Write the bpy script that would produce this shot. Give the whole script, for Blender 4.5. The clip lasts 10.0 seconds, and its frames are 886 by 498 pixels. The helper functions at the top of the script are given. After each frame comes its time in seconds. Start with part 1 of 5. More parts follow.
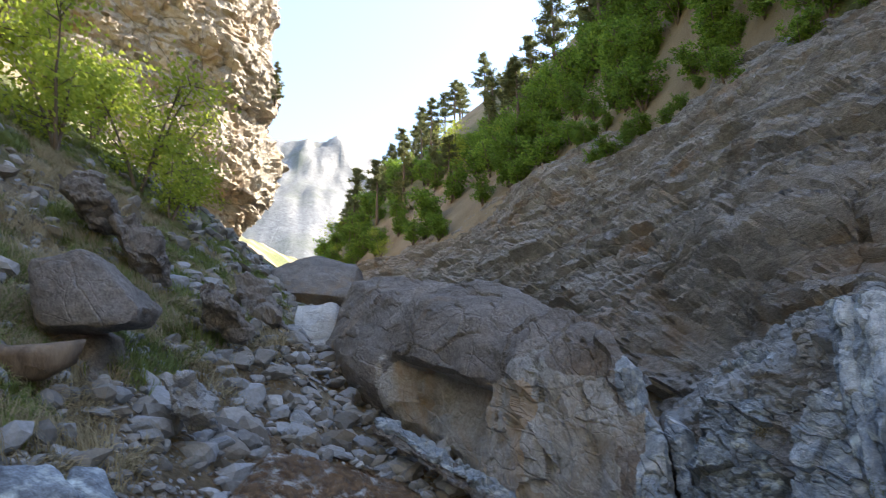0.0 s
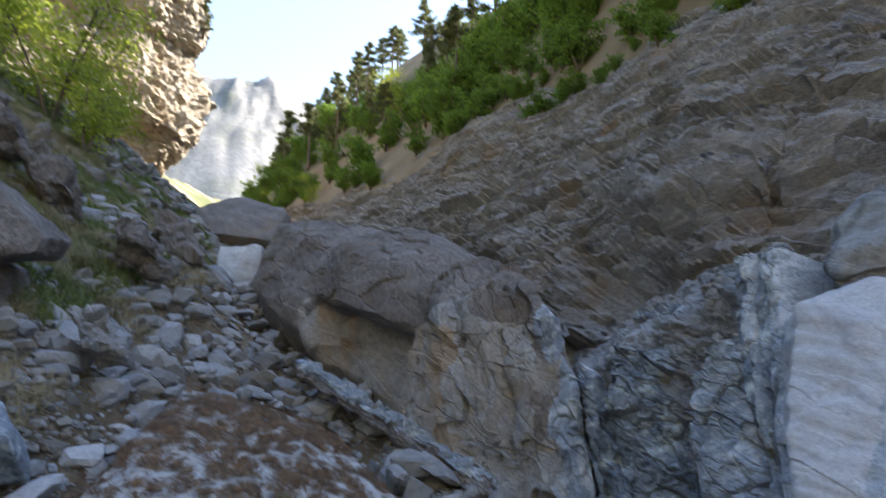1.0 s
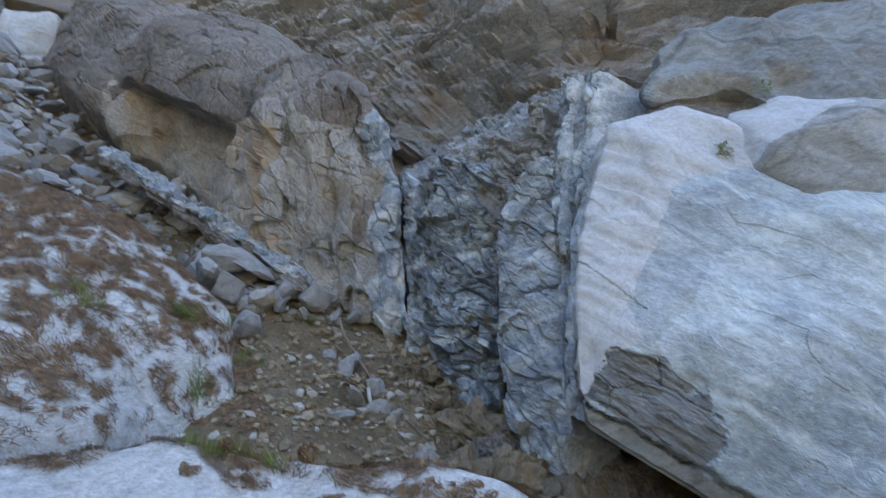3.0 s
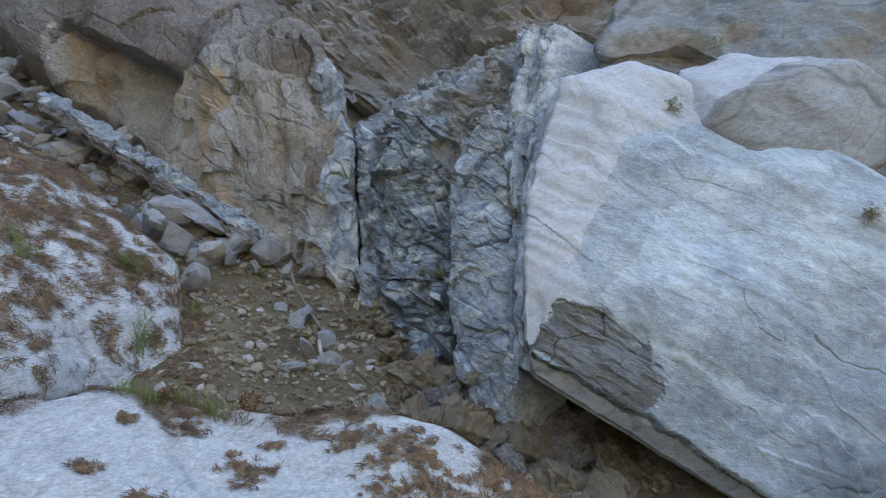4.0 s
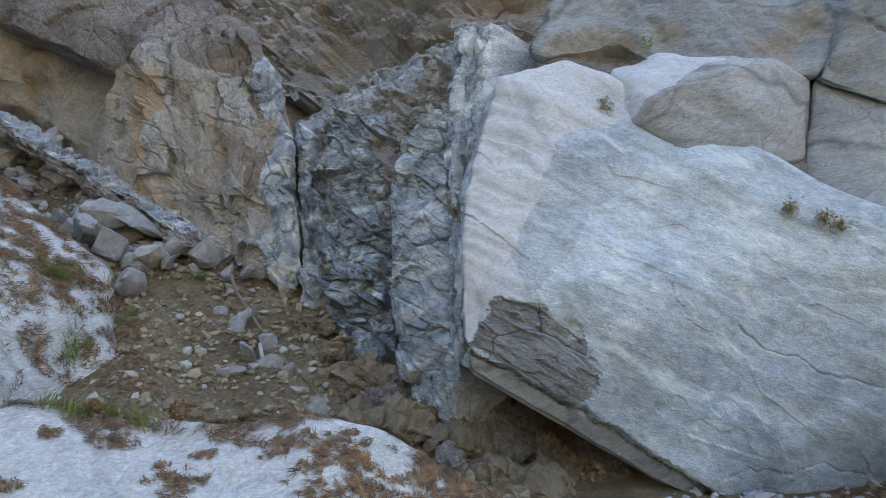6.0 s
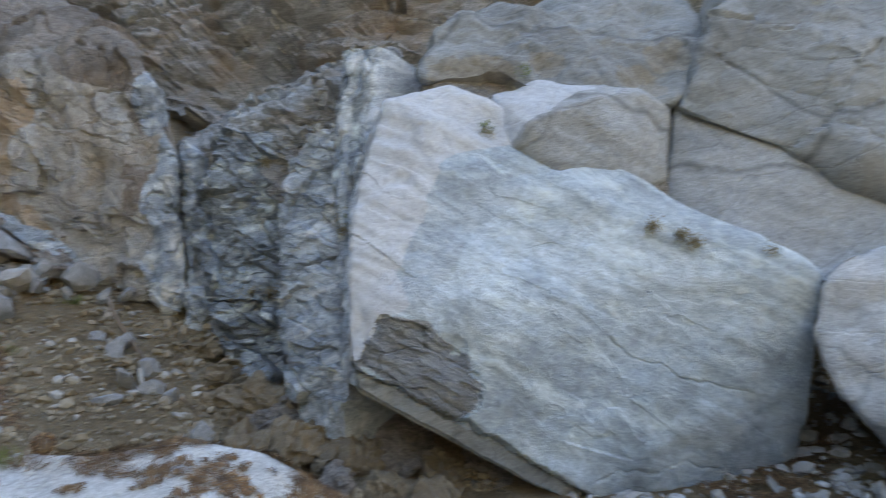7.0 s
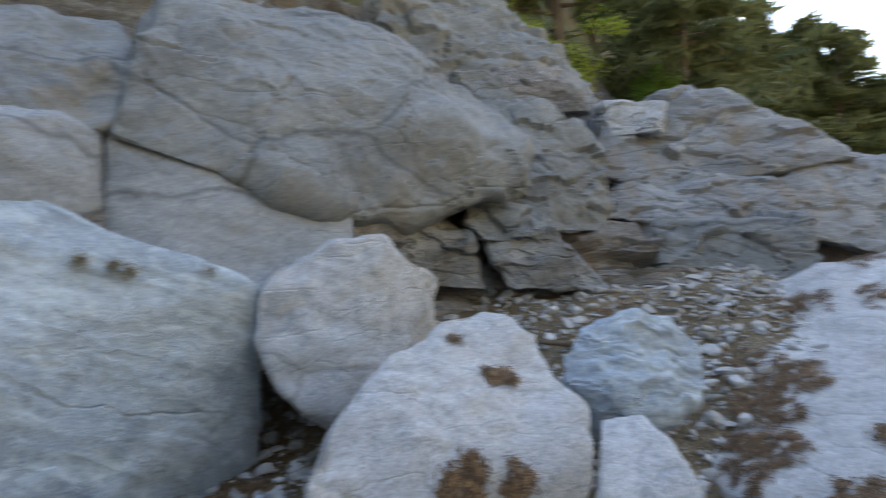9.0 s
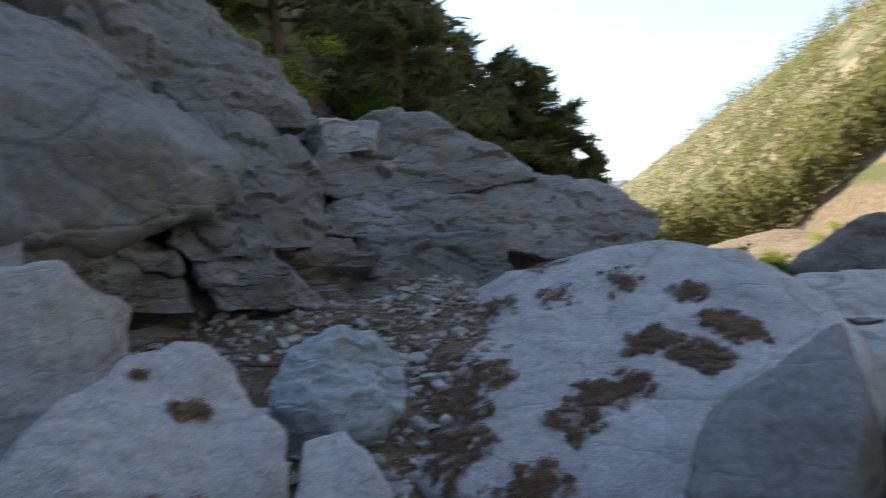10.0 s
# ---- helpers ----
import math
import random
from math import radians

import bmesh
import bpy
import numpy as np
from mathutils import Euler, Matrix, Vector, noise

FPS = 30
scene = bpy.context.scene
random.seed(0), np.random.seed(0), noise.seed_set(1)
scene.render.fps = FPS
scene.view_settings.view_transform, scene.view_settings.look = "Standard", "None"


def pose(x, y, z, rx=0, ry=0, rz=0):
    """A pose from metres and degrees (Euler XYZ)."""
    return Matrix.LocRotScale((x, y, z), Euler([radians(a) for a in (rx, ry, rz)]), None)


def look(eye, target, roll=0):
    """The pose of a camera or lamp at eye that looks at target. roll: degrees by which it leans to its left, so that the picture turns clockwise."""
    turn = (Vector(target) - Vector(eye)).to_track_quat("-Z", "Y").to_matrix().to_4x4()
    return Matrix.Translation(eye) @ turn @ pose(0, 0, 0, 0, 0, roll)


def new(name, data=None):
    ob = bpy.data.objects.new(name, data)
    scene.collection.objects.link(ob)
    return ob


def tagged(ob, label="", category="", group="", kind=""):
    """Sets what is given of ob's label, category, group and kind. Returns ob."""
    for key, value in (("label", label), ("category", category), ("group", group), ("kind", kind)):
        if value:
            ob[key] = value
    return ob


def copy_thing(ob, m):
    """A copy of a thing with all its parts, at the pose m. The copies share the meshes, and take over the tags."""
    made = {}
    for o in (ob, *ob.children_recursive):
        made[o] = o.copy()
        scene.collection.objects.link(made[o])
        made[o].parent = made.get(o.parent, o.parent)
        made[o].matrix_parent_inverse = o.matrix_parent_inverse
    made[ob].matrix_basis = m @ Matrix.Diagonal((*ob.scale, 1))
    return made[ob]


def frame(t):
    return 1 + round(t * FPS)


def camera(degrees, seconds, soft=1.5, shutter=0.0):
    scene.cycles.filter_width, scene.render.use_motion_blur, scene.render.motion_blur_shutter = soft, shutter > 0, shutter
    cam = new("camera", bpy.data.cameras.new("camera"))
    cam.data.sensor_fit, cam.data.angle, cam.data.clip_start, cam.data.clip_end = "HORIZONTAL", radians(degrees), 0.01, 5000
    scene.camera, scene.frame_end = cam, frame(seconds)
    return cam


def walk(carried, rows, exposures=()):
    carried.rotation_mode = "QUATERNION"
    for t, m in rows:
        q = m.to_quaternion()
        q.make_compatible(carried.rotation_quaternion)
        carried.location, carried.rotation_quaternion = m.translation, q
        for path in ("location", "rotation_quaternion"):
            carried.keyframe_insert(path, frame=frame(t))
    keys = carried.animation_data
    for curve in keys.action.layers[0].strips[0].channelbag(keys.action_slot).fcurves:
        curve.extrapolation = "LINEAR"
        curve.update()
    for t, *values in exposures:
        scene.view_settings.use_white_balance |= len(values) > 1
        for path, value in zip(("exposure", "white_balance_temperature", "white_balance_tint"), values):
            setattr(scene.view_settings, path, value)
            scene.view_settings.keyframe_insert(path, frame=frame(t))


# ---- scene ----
cam = camera(67.05, 10.0, soft=0.85, shutter=0.6)
PATH = [
    (0, (0.000, -0.002, 1.598), (0.019, 1.910, 2.184), -0.38),
    (0.5, (0.015, 0.002, 1.572), (0.120, 1.926, 2.108), -0.02),
    (1, (0.036, 0.036, 1.548), (0.262, 1.972, 1.995), 0.60),
    (1.5, (0.065, 0.080, 1.510), (0.427, 2.020, 1.833), 1.68),
    (2, (0.094, 0.117, 1.475), (0.599, 2.043, 1.666), 2.83),
    (2.5, (0.124, 0.148, 1.444), (0.757, 2.044, 1.495), 3.50),
    (4, (0.215, 0.123, 1.398), (1.046, 1.934, 1.223), 4.80),
    (4.5, (0.231, 0.117, 1.406), (1.118, 1.898, 1.211), 4.61),
    (5, (0.238, 0.110, 1.414), (1.152, 1.879, 1.227), 4.39),
    (6.5, (0.286, 0.031, 1.440), (1.316, 1.738, 1.282), 3.58),
    (7, (0.298, -0.031, 1.463), (1.502, 1.562, 1.349), 3.90),
    (7.5, (0.350, -0.109, 1.492), (1.784, 1.282, 1.400), 3.23),
    (8, (0.404, -0.223, 1.499), (2.057, 0.900, 1.431), 1.53),
    (8.5, (0.468, -0.294, 1.492), (2.293, 0.525, 1.467), 0.11),
    (9, (0.553, -0.361, 1.473), (2.499, 0.098, 1.464), -1.65),
    (9.5, (0.595, -0.441, 1.467), (2.594, -0.391, 1.457), -2.47),
    (10, (0.573, -0.542, 1.501), (2.548, -0.859, 1.497), -3.41),
]
STOPS = [(0, 2.0, 7050, 13), (1.0, 1.95, 6950, 13), (2.5, 2.55, 7000, 11), (4.5, 2.66, 7850, 11), (8.5, 2.7, 8150, 11), (9.0, 2.4, 8050, 12), (9.5, 1.75, 7500, 11), (10, 1.15, 7200, 11)]
walk(cam, [(t, look(eye, target, roll)) for t, eye, target, roll in PATH], STOPS)

# ---- light: clear sky, the sun behind the wooded spur ----
SUN_YAW, SUN_UP = -65.0, 44.0
sun_way = Vector((-math.sin(radians(SUN_YAW)) * math.cos(radians(SUN_UP)), math.cos(radians(SUN_YAW)) * math.cos(radians(SUN_UP)), math.sin(radians(SUN_UP))))
world = bpy.data.worlds.new("world")
scene.world = world
world.use_nodes = True
wn = world.node_tree.nodes
sky = wn.new("ShaderNodeTexSky")
sky.sky_type, sky.sun_disc = "NISHITA", False
sky.sun_elevation, sky.sun_rotation = radians(SUN_UP), math.atan2(sun_way.x, sun_way.y)
sky.air_density, sky.dust_density, sky.ozone_density = 1.0, 0.4, 1.0
wn["Background"].inputs["Strength"].default_value = 0.15
world.node_tree.links.new(sky.outputs["Color"], wn["Background"].inputs["Color"])
sun = new("sun", bpy.data.lights.new("sun", "SUN"))
sun.data.energy, sun.data.angle, sun.data.color = 4.5, radians(0.53), (1.0, 0.94, 0.84)
sun.matrix_world = look(sun_way * 300, (0, 0, 0))


# ---- noise on arrays ----
def hash3(i, j, k, seed):
    n = (i.astype(np.int64) * 73856093) ^ (j.astype(np.int64) * 19349663) ^ (k.astype(np.int64) * 83492791) ^ (seed * 2654435761)
    n = (n ^ (n >> 13)) * 1274126177 & 0x7FFFFFFF
    n = (n ^ (n >> 15)) * 668265263 & 0x7FFFFFFF
    return ((n ^ (n >> 11)) & 0xFFFFF) / 0xFFFFF


def vnoise(p, seed=0):
    """Smooth value noise, -1 to 1."""
    b = np.floor(p)
    f = p - b
    f = f * f * f * (f * (f * 6 - 15) + 10)
    i, j, k = b[:, 0], b[:, 1], b[:, 2]
    out = 0
    for a in (0, 1):
        for c in (0, 1):
            for d in (0, 1):
                w = (f[:, 0] if a else 1 - f[:, 0]) * (f[:, 1] if c else 1 - f[:, 1]) * (f[:, 2] if d else 1 - f[:, 2])
                out = out + w * hash3(i + a, j + c, k + d, seed)
    return out * 2 - 1


def fbm(p, octaves=4, seed=0, gain=0.5):
    out, amp = 0, 1.0
    for o in range(octaves):
        out = out + amp * vnoise(p * 2.03**o + 17.3 * o, seed + o)
        amp *= gain
    return out


def cells(p, seed=0):
    """Random blocks: a value from 0 to 1 and a tilted facet for each block, and how far a point lies from the block's joint."""
    b = np.floor(p)
    best = np.full(len(p), 9.0)
    second = best.copy()
    ident, facet = np.zeros(len(p)), np.zeros(len(p))
    for a in (-1, 0, 1):
        for c in (-1, 0, 1):
            for d in (-1, 0, 1):
                i, j, k = b[:, 0] + a, b[:, 1] + c, b[:, 2] + d
                r = [hash3(i, j, k, seed + s) for s in range(7)]
                q = np.stack([i + r[0], j + r[1], k + r[2]], 1)
                dist = np.linalg.norm(q - p, axis=1)
                near = dist < best
                second = np.where(near, best, np.minimum(second, dist))
                ident = np.where(near, r[3], ident)
                tilt = (p[:, 0] - q[:, 0]) * (r[4] - 0.5) + (p[:, 1] - q[:, 1]) * (r[5] - 0.5) + (p[:, 2] - q[:, 2]) * (r[6] - 0.5)
                facet = np.where(near, tilt, facet)
                best = np.where(near, dist, best)
    return ident, facet, second - best


def spin(rx, ry, rz):
    return np.array(Euler([radians(a) for a in (rx, ry, rz)]).to_matrix())


# ---- materials ----
def nodes_of(name):
    m = bpy.data.materials.new(name)
    m.use_nodes = True
    return m, m.node_tree, m.node_tree.nodes["Principled BSDF"]


def ramp(nt, source, stops):
    r = nt.nodes.new("ShaderNodeValToRGB")
    while len(r.color_ramp.elements) < len(stops):
        r.color_ramp.elements.new(0.5)
    for e, (at, c) in zip(r.color_ramp.elements, stops):
        e.position = at
        e.color = (*c, 1) if len(c) == 3 else (c[0], c[0], c[0], 1)
    nt.links.new(source, r.inputs["Fac"])
    return r.outputs["Color"]


def mixed(nt, fac, a, b, kind="MIX"):
    n = nt.nodes.new("ShaderNodeMix")
    n.data_type, n.blend_type = "RGBA", kind
    for socket, value in ((n.inputs[0], fac), (n.inputs[6], a), (n.inputs[7], b)):
        if isinstance(value, (int, float)):
            socket.default_value = value
        elif isinstance(value, tuple):
            socket.default_value = (*value, 1)
        else:
            nt.links.new(value, socket)
    return n.outputs[2]


def turned(nt, vector, turn):
    if not any(turn):
        return vector
    m = nt.nodes.new("ShaderNodeMapping")
    m.inputs["Rotation"].default_value = [radians(a) for a in turn]
    nt.links.new(vector, m.inputs["Vector"])
    return m.outputs["Vector"]


def noise_of(nt, vector, scale, detail=6, rough=0.6, stretch=None, turn=(0, 0, 0), warp=0.0):
    m = nt.nodes.new("ShaderNodeMapping")
    m.inputs["Scale"].default_value = stretch or (1, 1, 1)
    vector = turned(nt, vector, turn)
    n = nt.nodes.new("ShaderNodeTexNoise")
    n.inputs["Scale"].default_value, n.inputs["Detail"].default_value = scale, detail
    n.inputs["Roughness"].default_value, n.inputs["Distortion"].default_value = rough, warp
    nt.links.new(vector, m.inputs["Vector"])
    nt.links.new(m.outputs["Vector"], n.inputs["Vector"])
    return n.outputs["Fac"]


def crack_of(nt, vector, scale, width=0.02, stretch=(1, 1, 1), turn=(0, 0, 0)):
    """Thin wandering cracks: 0 in them, 1 elsewhere."""
    m = nt.nodes.new("ShaderNodeMapping")
    m.inputs["Scale"].default_value = stretch
    vector = turned(nt, vector, turn)
    w = nt.nodes.new("ShaderNodeTexNoise")
    w.inputs["Scale"].default_value, w.inputs["Detail"].default_value = 2.2, 5
    add = nt.nodes.new("ShaderNodeMixRGB")
    add.inputs[0].default_value = 0.25
    v = nt.nodes.new("ShaderNodeTexVoronoi")
    v.feature = "DISTANCE_TO_EDGE"
    v.inputs["Scale"].default_value = scale
    nt.links.new(vector, m.inputs["Vector"])
    nt.links.new(m.outputs["Vector"], w.inputs["Vector"])
    nt.links.new(m.outputs["Vector"], add.inputs[1])
    nt.links.new(w.outputs["Color"], add.inputs[2])
    nt.links.new(add.outputs[0], v.inputs["Vector"])
    r = nt.nodes.new("ShaderNodeMapRange")
    r.inputs["From Max"].default_value = width
    nt.links.new(v.outputs["Distance"], r.inputs["Value"])
    return r.outputs["Result"]


def rock_material(name, light, mid, dark, stain=None, stain_amount=0.5, layer=(1, 1, 4), turn=(0, 0, 0), vein=0.0, crack=1.2, rough=0.75, bump=0.35, size=1.0, crack_dark=0.75, moss=0.0, speck=0.6, broad=0.9, grit=0.5, streak=0.0):
    m, nt, bsdf = nodes_of(name)
    at = nt.nodes.new("ShaderNodeTexCoord").outputs["Object"]
    broad = noise_of(nt, at, broad / size, 4, 0.55, layer, turn, 0.6)
    grain = noise_of(nt, at, 14 / size, 8, 0.72, layer, turn, 0.3)
    fine = noise_of(nt, at, 90 / size, 5, 0.7)
    c = ramp(nt, broad, [(0.33, dark), (0.5, mid), (0.65, light)])
    c = mixed(nt, 0.55, c, ramp(nt, grain, [(0.3, dark), (0.52, mid), (0.72, light)]))
    c = mixed(nt, grit, c, ramp(nt, fine, [(0.32, (0.3, 0.3, 0.3)), (0.62, (1, 1, 1))]), "MULTIPLY")
    mid_grain = noise_of(nt, at, 34 / size, 6, 0.75, (layer[0], layer[1], layer[2] * 1.4), turn, 0.8)
    c = mixed(nt, speck, c, ramp(nt, mid_grain, [(0.34, (0.25, 0.25, 0.25)), (0.56, (1, 1, 1)), (0.74, (1.35, 1.35, 1.35))]), "MULTIPLY")
    if streak:
        st = noise_of(nt, at, 3.4 / size, 9, 0.66, (layer[0], layer[1], layer[2] * 1.1), turn, 0.7)
        c = mixed(nt, ramp(nt, st, [(0.52, (0,)), (0.66, (streak,))]), c, tuple(min(0.8, x * 1.12) for x in light))
        c = mixed(nt, ramp(nt, st, [(0.34, (streak,)), (0.45, (0,))]), c, tuple(x * 0.8 for x in dark))
    if stain:
        s = ramp(nt, noise_of(nt, at, 0.8 / size, 6, 0.65, (1, 1, 0.5), (0, 0, 30), 1.0), [(0.62 - 0.3 * stain_amount, (0,)), (0.8 - 0.25 * stain_amount, (1,))])
        c = mixed(nt, s, c, mixed(nt, grain, stain, tuple(v * 0.6 for v in stain)))
    if vein:
        v = nt.nodes.new("ShaderNodeTexWave")
        v.wave_type, v.bands_direction = "BANDS", "Z"
        v.inputs["Scale"].default_value, v.inputs["Distortion"].default_value = 1.3 / size, 9
        v.inputs["Detail"].default_value, v.inputs["Detail Scale"].default_value = 6, 1.6
        mp = nt.nodes.new("ShaderNodeMapping")
        mp.inputs["Rotation"].default_value = [radians(a) for a in turn]
        nt.links.new(at, mp.inputs["Vector"])
        nt.links.new(mp.outputs["Vector"], v.inputs["Vector"])
        vv = ramp(nt, v.outputs["Fac"], [(0.86, (0,)), (0.97, (vein,))])
        c = mixed(nt, vv, c, tuple(min(1.0, x * 1.35) for x in light))
    cr = crack_of(nt, at, crack / size, 0.02, (layer[0], layer[1], max(1.0, layer[2] * 0.5)), turn)
    c = mixed(nt, ramp(nt, cr, [(0.0, (crack_dark,)), (0.6, (0,))]), c, tuple(v * 0.25 for v in dark))
    cr2 = crack_of(nt, at, crack * 4.3 / size, 0.03, (layer[0], layer[1], max(1.0, layer[2] * 0.8)), turn)
    c = mixed(nt, ramp(nt, cr2, [(0.0, (crack_dark * 0.6,)), (0.5, (0,))]), c, tuple(v * 0.4 for v in dark))
    if moss:
        g = ramp(nt, noise_of(nt, at, 2.5, 6, 0.7), [(0.66 - 0.2 * moss, (0,)), (0.74 - 0.2 * moss, (0.8,))])
        c = mixed(nt, g, c, (0.06, 0.075, 0.02))
    nt.links.new(c, bsdf.inputs["Base Color"])
    bsdf.inputs["Roughness"].default_value = rough
    h = mixed(nt, 0.15 + 0.5 * grit, grain, fine)
    h = mixed(nt, 0.45, h, mid_grain)
    h = mixed(nt, 0.5, h, cr, "MULTIPLY")
    h = mixed(nt, 0.35, h, cr2, "MULTIPLY")
    b = nt.nodes.new("ShaderNodeBump")
    b.inputs["Strength"].default_value, b.inputs["Distance"].default_value = bump, 0.05 * size
    nt.links.new(h, b.inputs["Height"])
    nt.links.new(b.outputs["Normal"], bsdf.inputs["Normal"])
    return m


PALE = rock_material("pale_limestone", (0.73, 0.75, 0.765), (0.63, 0.65, 0.665), (0.36, 0.38, 0.4), stain=(0.42, 0.41, 0.385), stain_amount=0.22, layer=(1, 1, 2.2), turn=(12, 8, 0), crack=0.7, bump=0.8, crack_dark=0.4, speck=0.48, grit=0.42)
BLUE = rock_material("blue_grey_marble", (0.595, 0.69, 0.765), (0.395, 0.48, 0.555), (0.19, 0.24, 0.295), stain=(0.44, 0.44, 0.43), stain_amount=0.1, layer=(1.0, 1.0, 1.7), turn=(0, -18, 0), crack=0.18, bump=0.55, crack_dark=0.12, rough=0.55, speck=0.4, broad=0.9, grit=0.26, streak=0.45)
SLATE = rock_material("slate_blue_marble", (0.50, 0.575, 0.64), (0.315, 0.38, 0.44), (0.16, 0.20, 0.245), stain=(0.44, 0.44, 0.43), stain_amount=0.1, layer=(1.0, 1.0, 1.7), turn=(0, -18, 0), crack=0.18, bump=0.55, crack_dark=0.12, rough=0.55, speck=0.4, broad=0.9, grit=0.26, streak=0.45)
# Worn marble of the flank; also paints the light on the wedged block's top.
WHITE = rock_material("white_worn_marble_and_lit_top", (0.52, 0.555, 0.605), (0.45, 0.48, 0.525), (0.31, 0.335, 0.37), layer=(1.3, 1.3, 1.3), crack=0.4, bump=0.4, crack_dark=0.22, speck=0.3, grit=0.2)
SCAR = rock_material("dark_broken_marble", (0.54, 0.57, 0.6), (0.37, 0.395, 0.42), (0.14, 0.15, 0.16), layer=(1.4, 1.4, 6), turn=(0, -30, 0), crack=1.5, bump=1.0, speck=0.6, grit=0.45, streak=0.4)
BLOCK = rock_material("smooth_blue_grey_limestone", (0.44, 0.47, 0.5), (0.335, 0.36, 0.38), (0.175, 0.187, 0.198), stain=(0.26, 0.24, 0.205), stain_amount=0.22, layer=(0.8, 0.8, 1.8), turn=(10, 20, 0), crack=0.5, bump=0.55, crack_dark=0.6, speck=0.45, grit=0.3)
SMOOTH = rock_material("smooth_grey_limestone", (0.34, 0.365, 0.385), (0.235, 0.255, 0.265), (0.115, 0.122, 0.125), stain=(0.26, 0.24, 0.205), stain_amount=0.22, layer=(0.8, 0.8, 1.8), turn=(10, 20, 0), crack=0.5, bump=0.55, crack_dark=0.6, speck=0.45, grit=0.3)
BEDS = rock_material("thin_bedded_grey_limestone", (0.41, 0.435, 0.46), (0.275, 0.29, 0.305), (0.11, 0.115, 0.12), stain=(0.25, 0.20, 0.15), stain_amount=0.35, layer=(0.8, 0.8, 2.6), turn=(0, 10, 20), crack=1.1, bump=0.55, crack_dark=0.6, speck=0.5, grit=0.4, streak=0.3)
STRATA = rock_material("dark_blue_layered_limestone", (0.64, 0.74, 0.83), (0.26, 0.315, 0.38), (0.05, 0.065, 0.085), layer=(1.2, 1.2, 1.6), turn=(15, 12, 0), crack=1.6, crack_dark=0.3, bump=0.6, rough=0.55, speck=0.65, streak=0.8)
VEINED = rock_material("veined_blue_limestone", (0.7, 0.78, 0.86), (0.35, 0.415, 0.485), (0.09, 0.11, 0.14), layer=(1, 1, 1.6), turn=(18, 15, 0), crack=1.4, crack_dark=0.25, bump=0.55, rough=0.5, vein=0.16, speck=0.6, streak=0.6)
BROWN = rock_material("weathered_brown_grey_limestone", (0.47, 0.435, 0.41), (0.305, 0.275, 0.255), (0.115, 0.1, 0.09), stain=(0.36, 0.25, 0.15), stain_amount=0.25, layer=(1.6, 1.6, 1), turn=(0, 25, 0), crack=1.0, bump=1.0, crack_dark=0.15, speck=0.8, grit=0.6)
RIB = rock_material("grey_ribbed_limestone", (0.62, 0.63, 0.64), (0.45, 0.45, 0.445), (0.19, 0.185, 0.18), stain=(0.42, 0.31, 0.19), stain_amount=0.24, layer=(1.4, 1.4, 0.8), turn=(0, 15, 20), crack=1.1, bump=1.0, crack_dark=0.12, speck=0.65, grit=0.35, streak=0.35)
HOLLOW = rock_material("stained_pale_limestone", (0.62, 0.62, 0.62), (0.47, 0.455, 0.435), (0.26, 0.235, 0.2), stain=(0.48, 0.3, 0.135), stain_amount=0.6, layer=(1.2, 1.2, 0.8), turn=(0, 10, 0), crack=0.9, bump=0.9, crack_dark=0.15, speck=0.58, grit=0.35, streak=0.25)
SCOOP = rock_material("grey_brown_weathered_hollow", (0.35, 0.345, 0.325), (0.255, 0.245, 0.22), (0.13, 0.122, 0.105), layer=(1, 1, 1.4), turn=(10, 20, 0), crack=0.5, bump=0.6, crack_dark=0.3, speck=0.45, grit=0.35)
DUN = rock_material("brown_weathered_hollow", (0.34, 0.285, 0.21), (0.205, 0.165, 0.115), (0.085, 0.066, 0.045), layer=(1, 1, 1.4), turn=(10, 20, 0), crack=0.5, bump=0.6, crack_dark=0.4, speck=0.4, grit=0.35)
WALL = rock_material("weathered_gorge_limestone", (0.56, 0.55, 0.545), (0.37, 0.355, 0.345), (0.14, 0.13, 0.12), stain=(0.36, 0.24, 0.145), stain_amount=0.28, layer=(1, 1, 2.6), turn=(0, 20, 25), crack=0.9, bump=1.0, size=1.3, speck=0.8, streak=0.35, crack_dark=0.3)
CRAG = rock_material("sunlit_conglomerate", (0.8, 0.73, 0.62), (0.67, 0.59, 0.48), (0.31, 0.25, 0.19), stain=(0.44, 0.30, 0.16), stain_amount=0.4, layer=(1, 1, 1.6), turn=(0, 20, 0), crack=0.9, bump=1.0, size=2.0, speck=0.75)
STONE = rock_material("scree_stone", (0.52, 0.53, 0.55), (0.34, 0.35, 0.365), (0.17, 0.17, 0.175), layer=(1, 1, 2), crack=3.0, bump=0.5, size=0.4, crack_dark=0.3, speck=0.75)


# ---- builders ----
def mesh_of(name, verts, faces, material, smooth=True, sharp=0):
    me = bpy.data.meshes.new(name)
    if isinstance(faces, list):
        me.from_pydata([tuple(v) for v in np.asarray(verts).tolist()], [], faces)
    else:
        n, k = faces.shape
        me.vertices.add(len(verts))
        me.vertices.foreach_set("co", np.ascontiguousarray(verts, dtype=np.float32).ravel())
        me.loops.add(n * k)
        me.loops.foreach_set("vertex_index", np.ascontiguousarray(faces, dtype=np.int32).ravel())
        me.polygons.add(n)
        me.polygons.foreach_set("loop_start", np.arange(0, n * k, k, dtype=np.int32))
        me.update(calc_edges=True)
    me.materials.append(material)
    me.polygons.foreach_set("use_smooth", np.full(len(me.polygons), smooth, dtype=bool))
    me.update()
    if smooth and sharp:
        me.set_sharp_from_angle(angle=radians(sharp))
    return me


BALLS = {}


